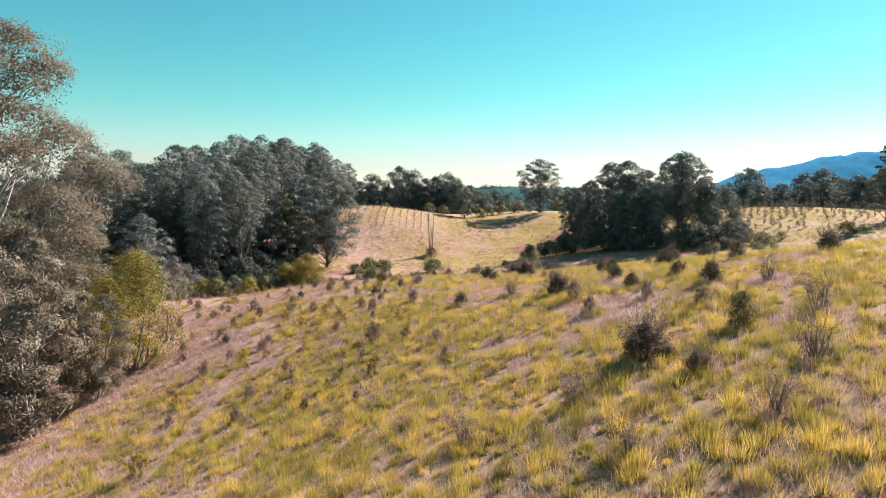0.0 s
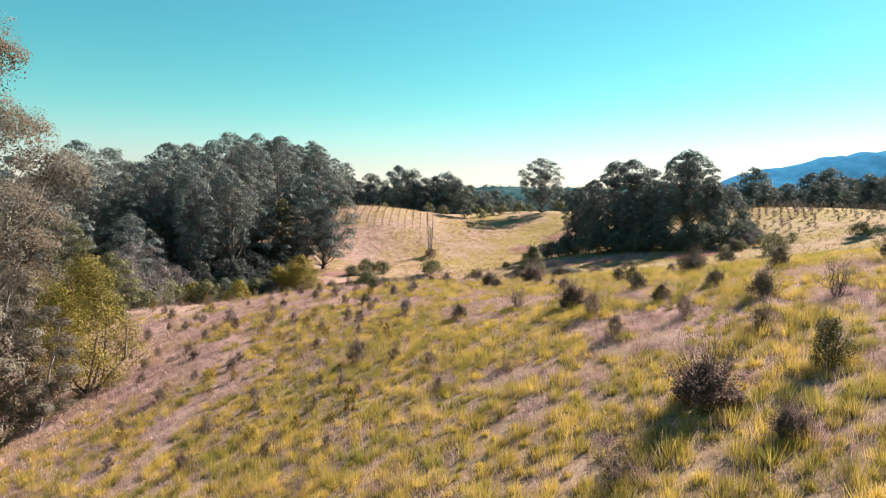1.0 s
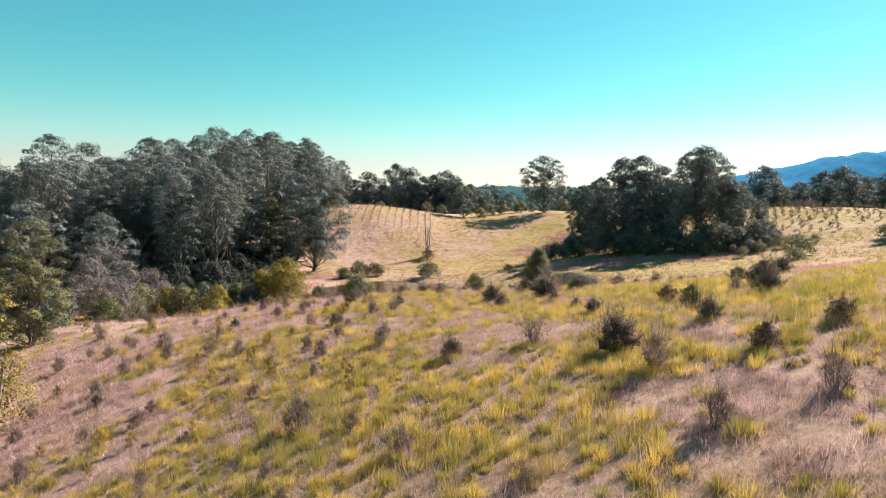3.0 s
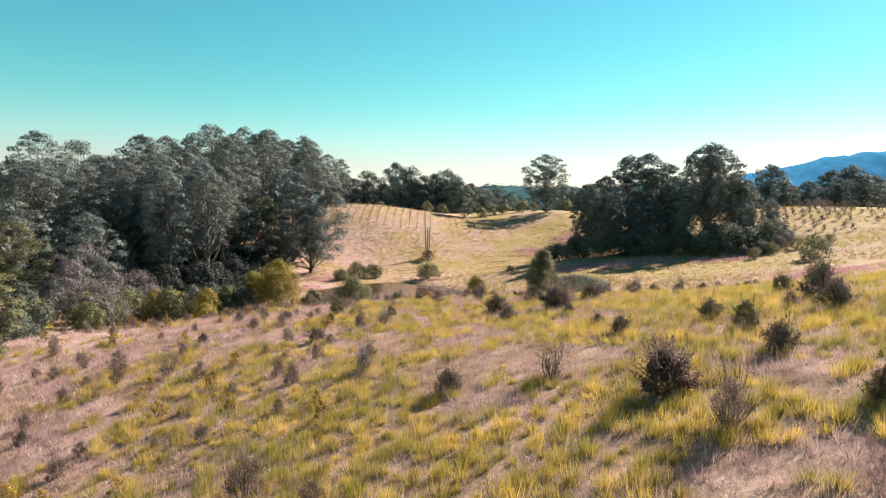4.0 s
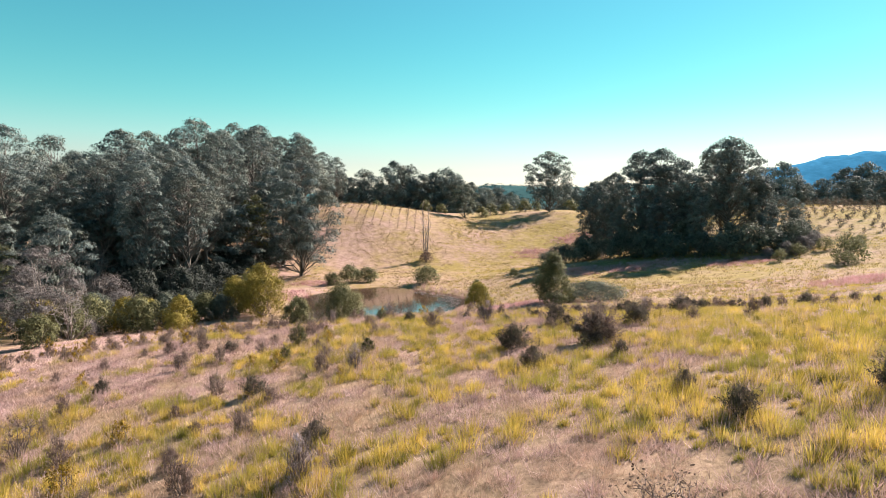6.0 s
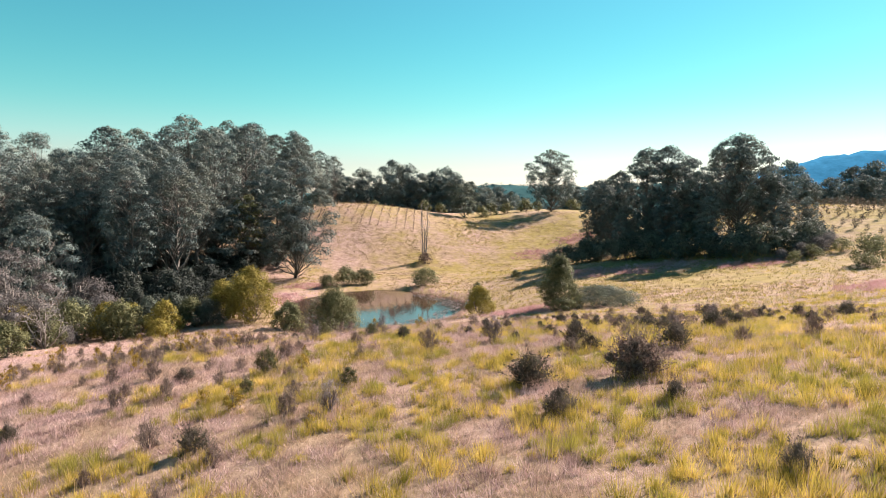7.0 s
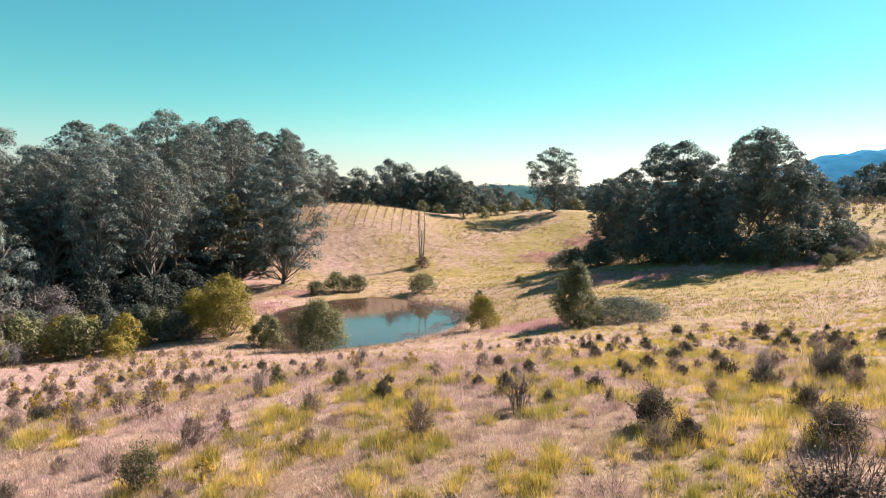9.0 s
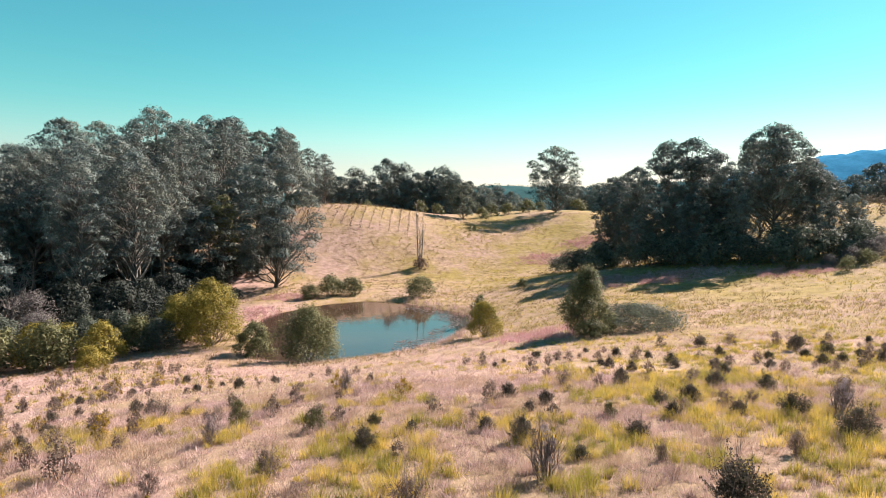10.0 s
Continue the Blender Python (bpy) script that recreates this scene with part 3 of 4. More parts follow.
# understorey that closes the foot of the forest, its leaf colour darkened for shade
thicket = [bush("understorey_shrub", 60 + i, 6.0, 7.0, 2200, 0.28, M_SHADE, "leafy shrub under tall gums, colour darkened for shade", "shrub", lumps=9, stems=7, group="shrubs under the forest") for i in range(2)]
rng = np.random.RandomState(8)
places = []
for i in range(30):
    f = i / 29
    x = -150 + 104 * f
    places.append((x + rng.uniform(-2, 2), float(np.interp(x, (-150, -84, -60, -46), (152, 156, 172, 196))) + rng.uniform(0, 8), rng.uniform(4.5, 8.5)))
for i in range(44):
    x, y = rng.uniform(-84, -40), rng.uniform(134, 190)
    if pond_distance(x, y) > 1.35 and math.hypot(x + 35.4, y - 186.5) > 8:
        places.append((x, y, rng.uniform(3.0, 5.5) if x > -48 else rng.uniform(5, 8)))
places += [(-60 + 1.6 * i + rng.uniform(-1, 1), 143 + 2.1 * i + rng.uniform(-3, 3), rng.uniform(5, 7.5)) for i in range(13)]
places += [(-52 + 1.5 * i, 139 + 2.6 * i + rng.uniform(-2, 2), rng.uniform(4.5, 6)) for i in range(9)]
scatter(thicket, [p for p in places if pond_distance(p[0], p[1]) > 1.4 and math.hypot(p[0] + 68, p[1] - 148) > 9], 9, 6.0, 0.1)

# ---- the clump on the far side of the hollow ----
domed = [gum_tree("gum_tree", 41 + i, 22.0, 5.4, (0.14, 0.22, 0.16)[i], 0.29, 170, M_GUM, M_BARK, "domed gum tree in a dark clump", limbs=58, puff=0.74, flat=0.85, fill=0.5, group="gums of the clump") for i in range(3)]
big = gum_tree("gum_tree", 47, 23.6, 7.2, 0.3, 0.32, 210, M_GUM, M_BARK, "largest gum of the clump with a rounded crown", limbs=64, puff=0.7, fill=0.4, flat=0.85)
put(big, 65.5, 167.0, 75)
CLUMP = [(41, 191, 20), (44, 184, 21), (48, 177, 23.5), (52.5, 174, 25.5), (58, 172, 18), (60, 181, 20), (71, 164, 14), (76, 161, 9), (70, 158, 9),
         (50, 168, 14), (43, 175, 13), (57, 163, 13), (72, 172, 15), (45, 197, 20), (68, 178, 20)]
scatter(domed, CLUMP, 12, 22.0, 0.15, 0.06)
rng = np.random.RandomState(33)
places = []
for i in range(22):
    x = -128 + 80 * i / 21
    places.append((x + rng.uniform(-2, 2), float(np.interp(x, (-150, -84, -60, -46), (158, 161, 178, 200))) + rng.uniform(0, 9), rng.uniform(14, 24)))
middle = gum_tree("gum_tree", 45, 22.0, 5.6, 0.02, 0.4, 170, M_GUM, M_BARK, "younger gum tree filling the forest front", limbs=26, group="gums of the forest")
places += [(-43, 197, 27), (-47, 201, 28)]
places += [(-78 + 2.5 * i + rng.uniform(-1, 1), 158 + 2.6 * i + rng.uniform(-1.5, 1.5), rng.uniform(15, 23)) for i in range(12)]
scatter([middle], places, 34, 22.0, 0.15, 0.08)
skirt = [bush("understorey_shrub", 70 + i, 5.0, 6.0, 2000, 0.26, M_DARKLEAF, "dense dark shrub at the clump's foot", "shrub", lumps=10, stems=7, group="shrubs of the clump", open_base=0.02) for i in range(2)]
SKIRT = [(29.5, 197, 4.5), (31.5, 192, 5), (33, 187, 5.5), (35, 180, 6), (37, 182, 5), (39.5, 176, 6), (42, 170, 6), (46, 166, 6), (50, 162, 6), (54.5, 158, 6), (59, 155.5, 6), (63.5, 154, 6), (68, 153.5, 6), (72, 154.5, 5.5), (75.5, 157, 5),
         (78, 161, 4), (46, 172, 7), (55, 166, 7), (63, 161, 7), (38, 186, 7)]
scatter(skirt, SKIRT, 13, 5.0, 0.1)

# ---- trees along the far crest ----
crest = [gum_tree("gum_tree", 51 + i, 24.0, 7.6, (0.0, 0.04, 0.0)[i], 0.46, 240, M_GUM, M_BARK, "distant gum tree along the ridge", limbs=30, fill=0.7, dome=0.3, flat=0.85, group="gums on the ridge") for i in range(3)]
lone = gum_tree("gum_tree", 56, 23.6, 9.4, 0.16, 0.4, 130, M_GUM, M_BARK, "tall open-crowned gum standing out on the ridge", limbs=60, puff=0.6, fill=0.5, flat=0.8)
put(lone, 42.5, 270.0, 20)
CREST = [(-44, 286, 20), (-38, 284, 19), (-33, 290, 21), (-26, 296, 18), (-20, 286, 26), (-14, 290, 25), (-8, 284, 20), (-3, 288, 21), (2, 290, 23), (6, 282, 17), (13, 292, 17), (19, 298, 15), (26, 315, 19), (33, 318, 15),
         (40, 325, 14), (56, 300, 17), (61, 304, 16), (67, 300, 15), (74, 306, 15), (82, 310, 15), (-50, 300, 22), (30, 330, 17)]
scatter(crest, [(1.24 * x, 1.23 * y, 1.23 * h + 2.5) for x, y, h in CREST], 14, 24.0, 0.15, 0.08)
dark_round = gum_tree("round_tree", 58, 13.0, 5.2, 0.1, 0.42, 150, M_DARKLEAF, M_BARK, "dense round tree alone on the hillcrest", limbs=22)
put(dark_round, 9.3, 263.0)
low_green = bush("roadside_shrub", 59, 6.0, 7.0, 700, 0.5, M_OLIVE, "olive green shrub along the ridge", "shrub", group="shrubs on the ridge")
scatter([low_green], [(16, 270, 5), (20, 277, 5.5), (27, 283, 5), (35, 288, 6), (40, 290, 5), (0, 274, 4.5), (-6, 276, 4.5), (56, 296, 6), (-26, 276, 5)], 15, 6.0)

# ---- tree line behind the orchard, and its tall pine ----
hedge = [gum_tree("bushy_tree", 81 + i, 15.0, 6.0, 0.0, 0.5, 110, M_GUM, M_BARK, "grey-green bushy tree behind the orchard", limbs=30, dome=0.2, fill=0.6, group="trees behind the orchard") for i in range(2)]
rng = np.random.RandomState(16)
places = [(112 + 9.0 * i + rng.uniform(-3, 3), 262 - 1.5 * i + rng.uniform(-6, 6), rng.uniform(13, 19)) for i in range(17)]
places += [(120 + 10.0 * i + rng.uniform(-3, 3), 282 - 2 * i + rng.uniform(-6, 6), rng.uniform(15, 22)) for i in range(14)]
places += [(126 + 6 * i, 205 - 7 * i + rng.uniform(-3, 3), rng.uniform(9, 13)) for i in range(7)]
scatter(hedge, places, 17, 15.0, 0.15)
pine = gum_tree("pine_tree", 87, 19.0, 4.2, 0.15, 0.3, 150, M_DARKLEAF, M_BARK, "tall straight dark tree beside the orchard", limbs=34, flat=0.5, point=0.35)
put(pine, 109.5, 152.0)

# ---- plantings ----
sapling = bush("orchard_tree", 90, 2.2, 1.6, 190, 0.16, M_BUSH, "young reddish orchard tree in a row", "sapling", lumps=5, stems=4, group="young trees of the orchard")
rng = np.random.RandomState(18)
places = []
for i in range(11):
    for j in range(15):
        x, y = 83 + 4.4 * i + 0.12 * j, 155 + 4.2 * j + 0.4 * i
        if x - 83 > (y - 160) * -0.3 and rng.rand() < 0.92:
            places.append((x + rng.uniform(-0.3, 0.3), y + rng.uniform(-0.3, 0.3), rng.uniform(1.3, 2.3)))
scatter([sapling], places, 19, 2.0)
seedling = bush("sapling", 91, 1.0, 0.7, 24, 0.16, M_BROWNBUSH, "staked sapling in a hillside row", "sapling", lumps=3, stems=3, group="saplings on the hillside")
places = []
for i in range(15):
    for j in range(14):
        x, y = -44 + 2.75 * i + 0.10 * j * (1 - i / 9), 224 + 0.42 * i + 1.9 * j
        if pond_distance(x, y) > 1.2 and rng.rand() < 0.95:
            places.append((x + rng.uniform(-0.1, 0.1), y, rng.uniform(0.7, 1.25)))
for i in range(9):
    for j in range(7):
        x, y = 4 + 5.2 * i - 0.3 * j, 232 + 2.4 * i + 4.2 * j
        places.append((x + rng.uniform(-0.3, 0.3), y + rng.uniform(-0.5, 0.5), rng.uniform(0.6, 1.0)))
scatter([seedling], places, 20, 1.0)

# ---- round the pond ----
put(bush("willow_bush", 101, 7.0, 8.4, 14000, 0.15, M_OLIVE, "rounded olive-green bush on the pond bank", "bush", lumps=30, stems=14, knob=0.72), -14.0, 119.5)
put(bush("wattle_bush", 102, 9.0, 9.6, 17000, 0.16, M_WATTLE, "mustard-yellow wattle bush beside the pond", "bush", lumps=34, stems=14, knob=0.66), -28.5, 128.5)
put(bush("wattle_bush", 103, 6.6, 7.8, 11000, 0.16, M_WATTLE, "yellow-green wattle bush beside the pond", "bush", lumps=24, knob=0.7), -33.5, 131.0)
put(bush("pale_bush", 104, 4.8, 5.4, 6500, 0.15, M_OLIVE, "pale green bush at the pond's edge", "bush", lumps=20, knob=0.7), -21.5, 124.0)
put(bush("waterside_shrub", 105, 4.8, 5.2, 8000, 0.13, M_WATTLE, "yellowish shrub on the grassy pond bank", "shrub", lumps=16, knob=0.75), 6.8, 126.5)
put(bush("waterside_shrub", 106, 4.2, 3.8, 1100, 0.2, M_OLIVE, "grey-green shrub on the pond bank", "shrub", lumps=9, knob=0.8), 7.2, 143.0)
put(bush("small_tree", 107, 6.9, 6.4, 17000, 0.13, M_OLIVE, "dark green upright small tree in the pasture", "tree", lumps=34, stems=7, cone=0.25, knob=0.66), 15.7, 110.0)
put(bush("bramble", 108, 2.8, 9.4, 13000, 0.11, M_DARKLEAF, "sprawling dark green bramble mound in dry grass", "bush", lumps=28, stems=14, open_base=0.0, knob=0.75), 21.2, 110.8)
put(bush("bramble", 109, 1.9, 4.0, 2800, 0.11, M_OLIVE, "low grey-green bramble beside the small tree", "bush", lumps=9, stems=8, open_base=0.0), 15.6, 107.6)
shore = bush("shoreline_bush", 110, 5.0, 5.8, 3000, 0.22, M_OLIVE, "grey-green bush on the far bank", "bush", lumps=9, group="bushes of the far bank")
scatter([shore], [(-20.7, 172, 4.9), (-16.7, 173.5, 4.6), (-3.0, 170, 5.2), (-24.2, 168, 3.1), (-42, 170, 4.5), (17, 168, 1.8)], 21, 5.0)
gully = [bush("gully_bush", 111 + i, 5.0, 6.0, 5000, 0.18, (M_OLIVE, M_WATTLE, M_DARKLEAF)[i], ("olive bush along the gully", "yellow-green bush along the gully", "dark green bush along the gully")[i], "bush", lumps=24, group="bushes along the gully", knob=0.68) for i in range(3)]
GULLY = [(-45.5, 122.5, 6.2), (-39, 122, 4.8), (-34.5, 127, 4.5), (-52, 121, 6.0), (-57, 117, 5.5), (-63, 119, 6.5), (-50, 112, 5.0), (-57, 104, 6.5), (-52, 96, 6.5), (-47, 101, 4.5), (-62, 98, 7.5), (-42, 132, 5.5), (-70, 110, 7.0), (-48, 130, 5.0),
         (-45, 84, 5.0), (-54, 86, 7.0), (-37, 116, 3.2), (-43, 126, 5.5), (-37.5, 128, 5.5), (-49, 125, 5.5), (-55, 127, 6.5)]
scatter(gully, GULLY, 22, 5.0)
grey = [gum_tree("gully_tree", 121 + i, 15.0, 5.4, 0.1, 0.2, 340, (M_GUM, M_OLIVE)[i], M_PALEBARK, "grey-green tree with pale limbs in the gully", limbs=28, stems=2, group="trees of the gully") for i in range(2)]
scatter(grey, [(-66, 136, 15), (-75, 128, 16), (-84, 140, 18), (-92, 128, 18), (-80, 112, 16), (-70, 92, 14), (-88, 96, 17), (-100, 115, 18), (-58, 72, 13), (-74, 70, 15), (-95, 75, 17), (-104, 145, 20), (-118, 130, 19)], 23, 15.0)
bare = bare_shrub("bare_tree", 130, 9.0, 9.0, 9, M_PALEBARK, "leafless pale-branched tree at the forest edge", "tree", forks=7, thick=2.2)
put(bare, -68.0, 149.0, 30, 1.2)
put_copy(bare, -58.0, 131.0, 140, 0.7)
put_copy(bare, -49.0, 110.5, 250, 0.8)
lilac_tree = gum_tree("gully_tree", 136, 13.0, 5.6, 0.05, 0.16, 420, M_SCRUB, M_PALEBARK, "lilac-grey feathery tree at the gully's edge", limbs=30, stems=3, puff=0.8, fill=0.3)
put(lilac_tree, -53.5, 111.5, 20)
put(gum_tree("olive_tree", 137, 6.4, 2.5, 0.05, 0.1, 420, M_OLIVE, M_BARK, "leafy olive-green small tree below the field", limbs=30, stems=2, puff=0.85, fill=0.4), -29.5, 59.0, 0)
scrub = bush("grey_scrub", 134, 6.0, 7.0, 5200, 0.19, M_SCRUB, "lilac-grey scrub along the gully", "scrub", lumps=13, stems=16, group="grey scrub of the gully")
scatter([scrub], [(-60, 141, 6.5), (-54.5, 134, 5.0), (-66, 127, 7.0), (-73, 137, 8.0), (-59, 125, 4.5), (-51, 118, 3.5)], 35, 6.0)
for x, y, w in ((64.5, 149, 2.2), (68, 149, 3.0), (72, 150.5, 3.3), (75.5, 153, 3.0), (78, 156.5, 2.6)):
    put_copy(scrub, x, y, 37 * x, w / 6, label="lilac-grey scrub at the clump's foot")
rng = np.random.RandomState(131)
dead = tagged(new("dead_tree"), "slender leafless dead tree with two pale stems", "tree")
wood = []
for x0, lean, h in ((-0.25, -0.5, 15.5), (0.35, 0.7, 14.2), (0.1, 0.1, 9.0)):
    P, bit = limb((x0, 0, -0.3), (x0 + lean, rng.normal() * 0.3, h), 0.2, 0.04, rng, bend=0.012, n=10, sides=6)
    wood.append(bit)
    for i in range(46):
        b = P[rng.randint(2, 10)] + rng.normal(size=3) * np.array([0.02, 0.02, 0.3])
        a = rng.uniform(0, 6.283)
        e = b + np.array([math.cos(a) * 0.5, math.sin(a) * 0.5, 1.0]) * rng.uniform(0.5, 1.9)
        wood.append(limb(b, e, 0.055, 0.02, rng, n=4, sides=4)[1])
V, F = joined(wood)
part_np("wood", V, F, M_PALEBARK, dead)
put(dead, -4.3, 210.0, 0, 1.0)
put(bush("shrub", 132, 3.6, 4.0, 700, 0.25, M_BROWNBUSH, "greyish shrub at the dead tree's foot", "shrub"), -4.0, 208.0)
side = bush("hillside_shrub", 133, 4.0, 4.6, 1700, 0.19, M_OLIVE, "rounded green shrub on the pasture slope", "shrub", lumps=9, group="shrubs on the pasture")
scatter([side], [(69, 132, 5.0), (66, 128, 3.0), (64, 144, 2.4), (69, 147, 3.0), (75, 148, 3.0), (81, 147, 2.6), (58, 149, 1.8), (92, 140, 4)], 24, 4.0)

# ---- trees on the slope at the start ----
tall_near = gum_tree("gum_tree", 141, 28.0, 9.8, 0.2, 0.13, 1750, M_YOUNG, M_PALEBARK, "tall gum with an airy drooping crown", limbs=40, puff=0.78, fill=0.3, dome=0.3)
put(tall_near, -34.6, 45.0, 200)
near_gum = [gum_tree("young_gum", 142 + i, 11.0, 2.9, 0.06, 0.12, 620, M_YOUNG, M_PALEBARK, "grey-leaved young gum with pale thin stems", limbs=28, stems=3, group="young gums on the slope", puff=1.0, dome=0.2) for i in range(2)]
scatter(near_gum, [(-22.5, 32.5, 10.5), (-26.5, 37, 11.5), (-20.8, 36.0, 7.5), (-26, 29, 10), (-31, 34, 12), (-36, 40, 12), (-30, 45, 11), (-39, 30, 12), (-25, 24, 8.5), (-37, 55, 11), (-43, 62, 12)], 25, 11.0)
wattle = bush("wattle_tree", 145, 8.4, 6.0, 17000, 0.09, M_WATTLE, "golden-green wattle tree on the slope", "tree", lumps=40, stems=10, knob=0.72)
put(wattle, -20.6, 40.5)
put_copy(wattle, -24.0, 43.5, 70, 0.8)
put_copy(wattle, -28.0, 26.0, 170, 0.5, label="low wattle bush at the foot of the young gums")

# ---- bushes of the field ----
DARK = [
        (-2.2, 45, 0.75), (1.14, 38.4, 0.9), (3.95, 54, 1.5), (4.25, 50.5, 0.95), (-9.2, 58.8, 0.8), (10.2, 36.1, 1.05), (9.65, 31.3, 0.85), (12.45, 32.4, 0.95), (12.2, 27.8, 1.1), (-12.4, 53.2, 0.75), (-5.6, 50.8, 0.9), (15.1, 41.4, 1.4), (17.2, 35.8, 1.2), (10.55, 59, 1.3),
        (7.05, 61.6, 1.25), (7.5, 45.2, 0.6), (7.7, 42.6, 0.85), (11.1, 42.6, 1), (16.6, 44.9, 1.7), (12.94, 69.8, 1), (7.4, 50.7, 0.65), (28.2, 86.5, 1.1), (30.6, 84.9, 1.1), (30.5, 78.7, 1.6), (3.62, 67.6, 0.85), (6.95, 67.4, 0.75), (8.9, 69.8, 0.65), (9.7, 78.3, 0.9),
        (13.6, 77.1, 0.95), (16.5, 82.4, 0.85), (12.8, 66.6, 1.1), (15.9, 67.6, 1.2), (11.9, 62.4, 0.9), (28.3, 95.6, 0.95), (27.3, 90.6, 1), (20, 31.8, 1.3), (7.4, 59.9, 0.9), (25.4, 59.2, 1.7), (-15.2, 42.5, 0.7), (15.8, 88.2, 0.9), (26.7, 93.4, 1.2), (22, 98.4, 1.2)]
BROWN = [
        (-3.9, 34.2, 1.2), (-0.29, 30.5, 0.8), (0.08, 27, 0.6), (-15.6, 50.3, 1.1), (-12.7, 51.2, 0.7), (6.8, 31.7, 1), (10.1, 23.7, 0.95), (9.2, 27.5, 0.8), (-22.5, 56, 1), (6.5, 27, 0.9), (14.6, 43.4, 0.8), (0.55, 61.7, 1.1), (-2.5, 61.4, 0.6), (-16, 64, 0.8),
        (-15.5, 66.2, 0.6), (-9.25, 66.4, 1.15), (13.6, 59.7, 0.9), (16.3, 59.2, 0.95), (-5.97, 62.1, 1), (3.15, 73.2, 0.95), (6.33, 84, 0.9), (20.1, 82.9, 0.8), (22.8, 77.2, 1), (12.9, 78, 0.8), (21.2, 88, 0.9), (-6, 81, 0.6), (-2.6, 83, 0.6), (6.5, 59.6, 0.8),
        (24.5, 98.6, 1.2), (18.9, 98.7, 1.1), (27.5, 97.4, 1.1), (-20.8, 88, 0.8), (-27.3, 85.1, 1), (-11.8, 75.7, 0.9), (26.1, 85.1, 1.1)]
FEATHERY = [
        (6.5, 34.6, 1.5), (6.44, 19.24, 1.7), (7.08, 16.8, 0.85), (7.4, 54, 1.9)]
OLIVE = [
        (9.72, 19.8, 1.1), (-5.95, 59, 1.1), (11, 39.7, 1), (17.8, 49.8, 1.1), (-2.2, 56.1, 0.8), (-5.8, 56, 0.65), (-6.2, 72, 0.9), (-3, 70, 0.85), (6.86, 70, 0.55)]
GOLD = [
        (-8.75, 47.7, 0.85), (-8.65, 44.6, 0.95), (-11.6, 44.5, 0.8), (-12.3, 66.4, 0.9), (-12.6, 61.7, 0.8), (-11.9, 73.1, 0.95), (-11.7, 22.9, 1), (-0.4, 76, 1), (-17.6, 60.3, 0.8), (-18.8, 77.2, 0.9), (-14.8, 92, 0.8), (-20, 68, 0.7), (-24, 72, 0.8)]
LILAC = [
        (-2.1, 42.8, 0.8), (-2.3, 53, 0.9), (3.7, 64.2, 1.05), (-6.1, 69, 0.75), (-3.2, 78, 0.8), (16.9, 70, 0.95), (14.5, 69.8, 0.95)]
TWIG = [
        (-11.86, 47.7, 1.1), (12.2, 19.8, 1.2), (9.78, 15.9, 1.2), (4.25, 37.7, 1.3), (4, 13, 0.9), (7.4, 13.2, 0.9), (0.5, 16.4, 0.9), (3.6, 16.8, 1.1), (-3.7, 21.4, 0.7), (13.7, 25.8, 1.1), (11.5, 14.5, 0.9), (-8, 32, 0.6), (2.5, 27, 0.6), (-11.6, 77.8, 0.9),
        (6.9, 77.9, 0.8)]
KNOWN = DARK + BROWN + FEATHERY + OLIVE + GOLD + LILAC + TWIG
dark_kinds = [bush("field_bush", 151 + i, 0.92, 1.0, 4600, 0.026, M_BUSH, "dark green ragged bush in the field", "bush", lumps=11, stems=10, group="dark bushes of the field", knob=0.78, sprigs=34, stalks=7) for i in range(3)]
scatter(dark_kinds, DARK, 26, 1.0)
brown_kinds = [bush("withered_bush", 161 + i, 1.05, 0.9, 2600, 0.024, M_BROWNBUSH, "brownish half-withered bush in dry grass", "bush", lumps=8, stems=16, group="withered bushes of the field", knob=0.8, sprigs=40, stalks=12) for i in range(3)]
feathery = [bush("withered_bush", 165 + i, 0.8, 1.0, 6500, 0.03, M_BROWNBUSH, "large soft brown withered bush in the tussocks", "bush", lumps=14, stems=12, group="withered bushes of the field", knob=0.72, sprigs=90, stalks=40) for i in range(2)]
scatter(feathery, FEATHERY, 36, 1.0)
olive_kinds = [bush("olive_bush", 175 + i, 1.1, 0.95, 4000, 0.027, M_OLIVEBUSH, "olive-green upright bush in the field", "bush", lumps=10, stems=9, group="olive bushes of the field", knob=0.8, sprigs=36) for i in range(2)]
scatter(olive_kinds, OLIVE, 38, 1.0)
lilac_kinds = [bush("lilac_shrub", 185 + i, 1.45, 0.85, 2000, 0.022, M_LILAC, "lilac-grey half-bare shrub in the tussocks", "shrub", lumps=9, stems=18, group="lilac shrubs of the field", knob=0.7, sprigs=60) for i in range(2)]
scatter(lilac_kinds, LILAC, 39, 1.0)
small_kinds = [bush("withered_bush", 167 + i, 1.05, 0.9, 420, 0.055, M_BROWNBUSH, "small brown bush on the dry crest", "bush", lumps=7, stems=9, group="withered bushes of the field", knob=0.8, sprigs=14) for i in range(2)]


def strewn(count, area, seed, accept, sizes):
    """Places for small bushes between the larger ones."""
    rng = np.random.RandomState(seed)
    out = []
    while len(out) < count:
        x, y = rng.uniform(area[0], area[1]), rng.uniform(area[2], area[3])
        if accept(x, y) and all(math.hypot(x - a, y - b) > 1.3 for a, b, c in KNOWN + out):
            out.append((x, y, rng.uniform(*sizes)))
    return out


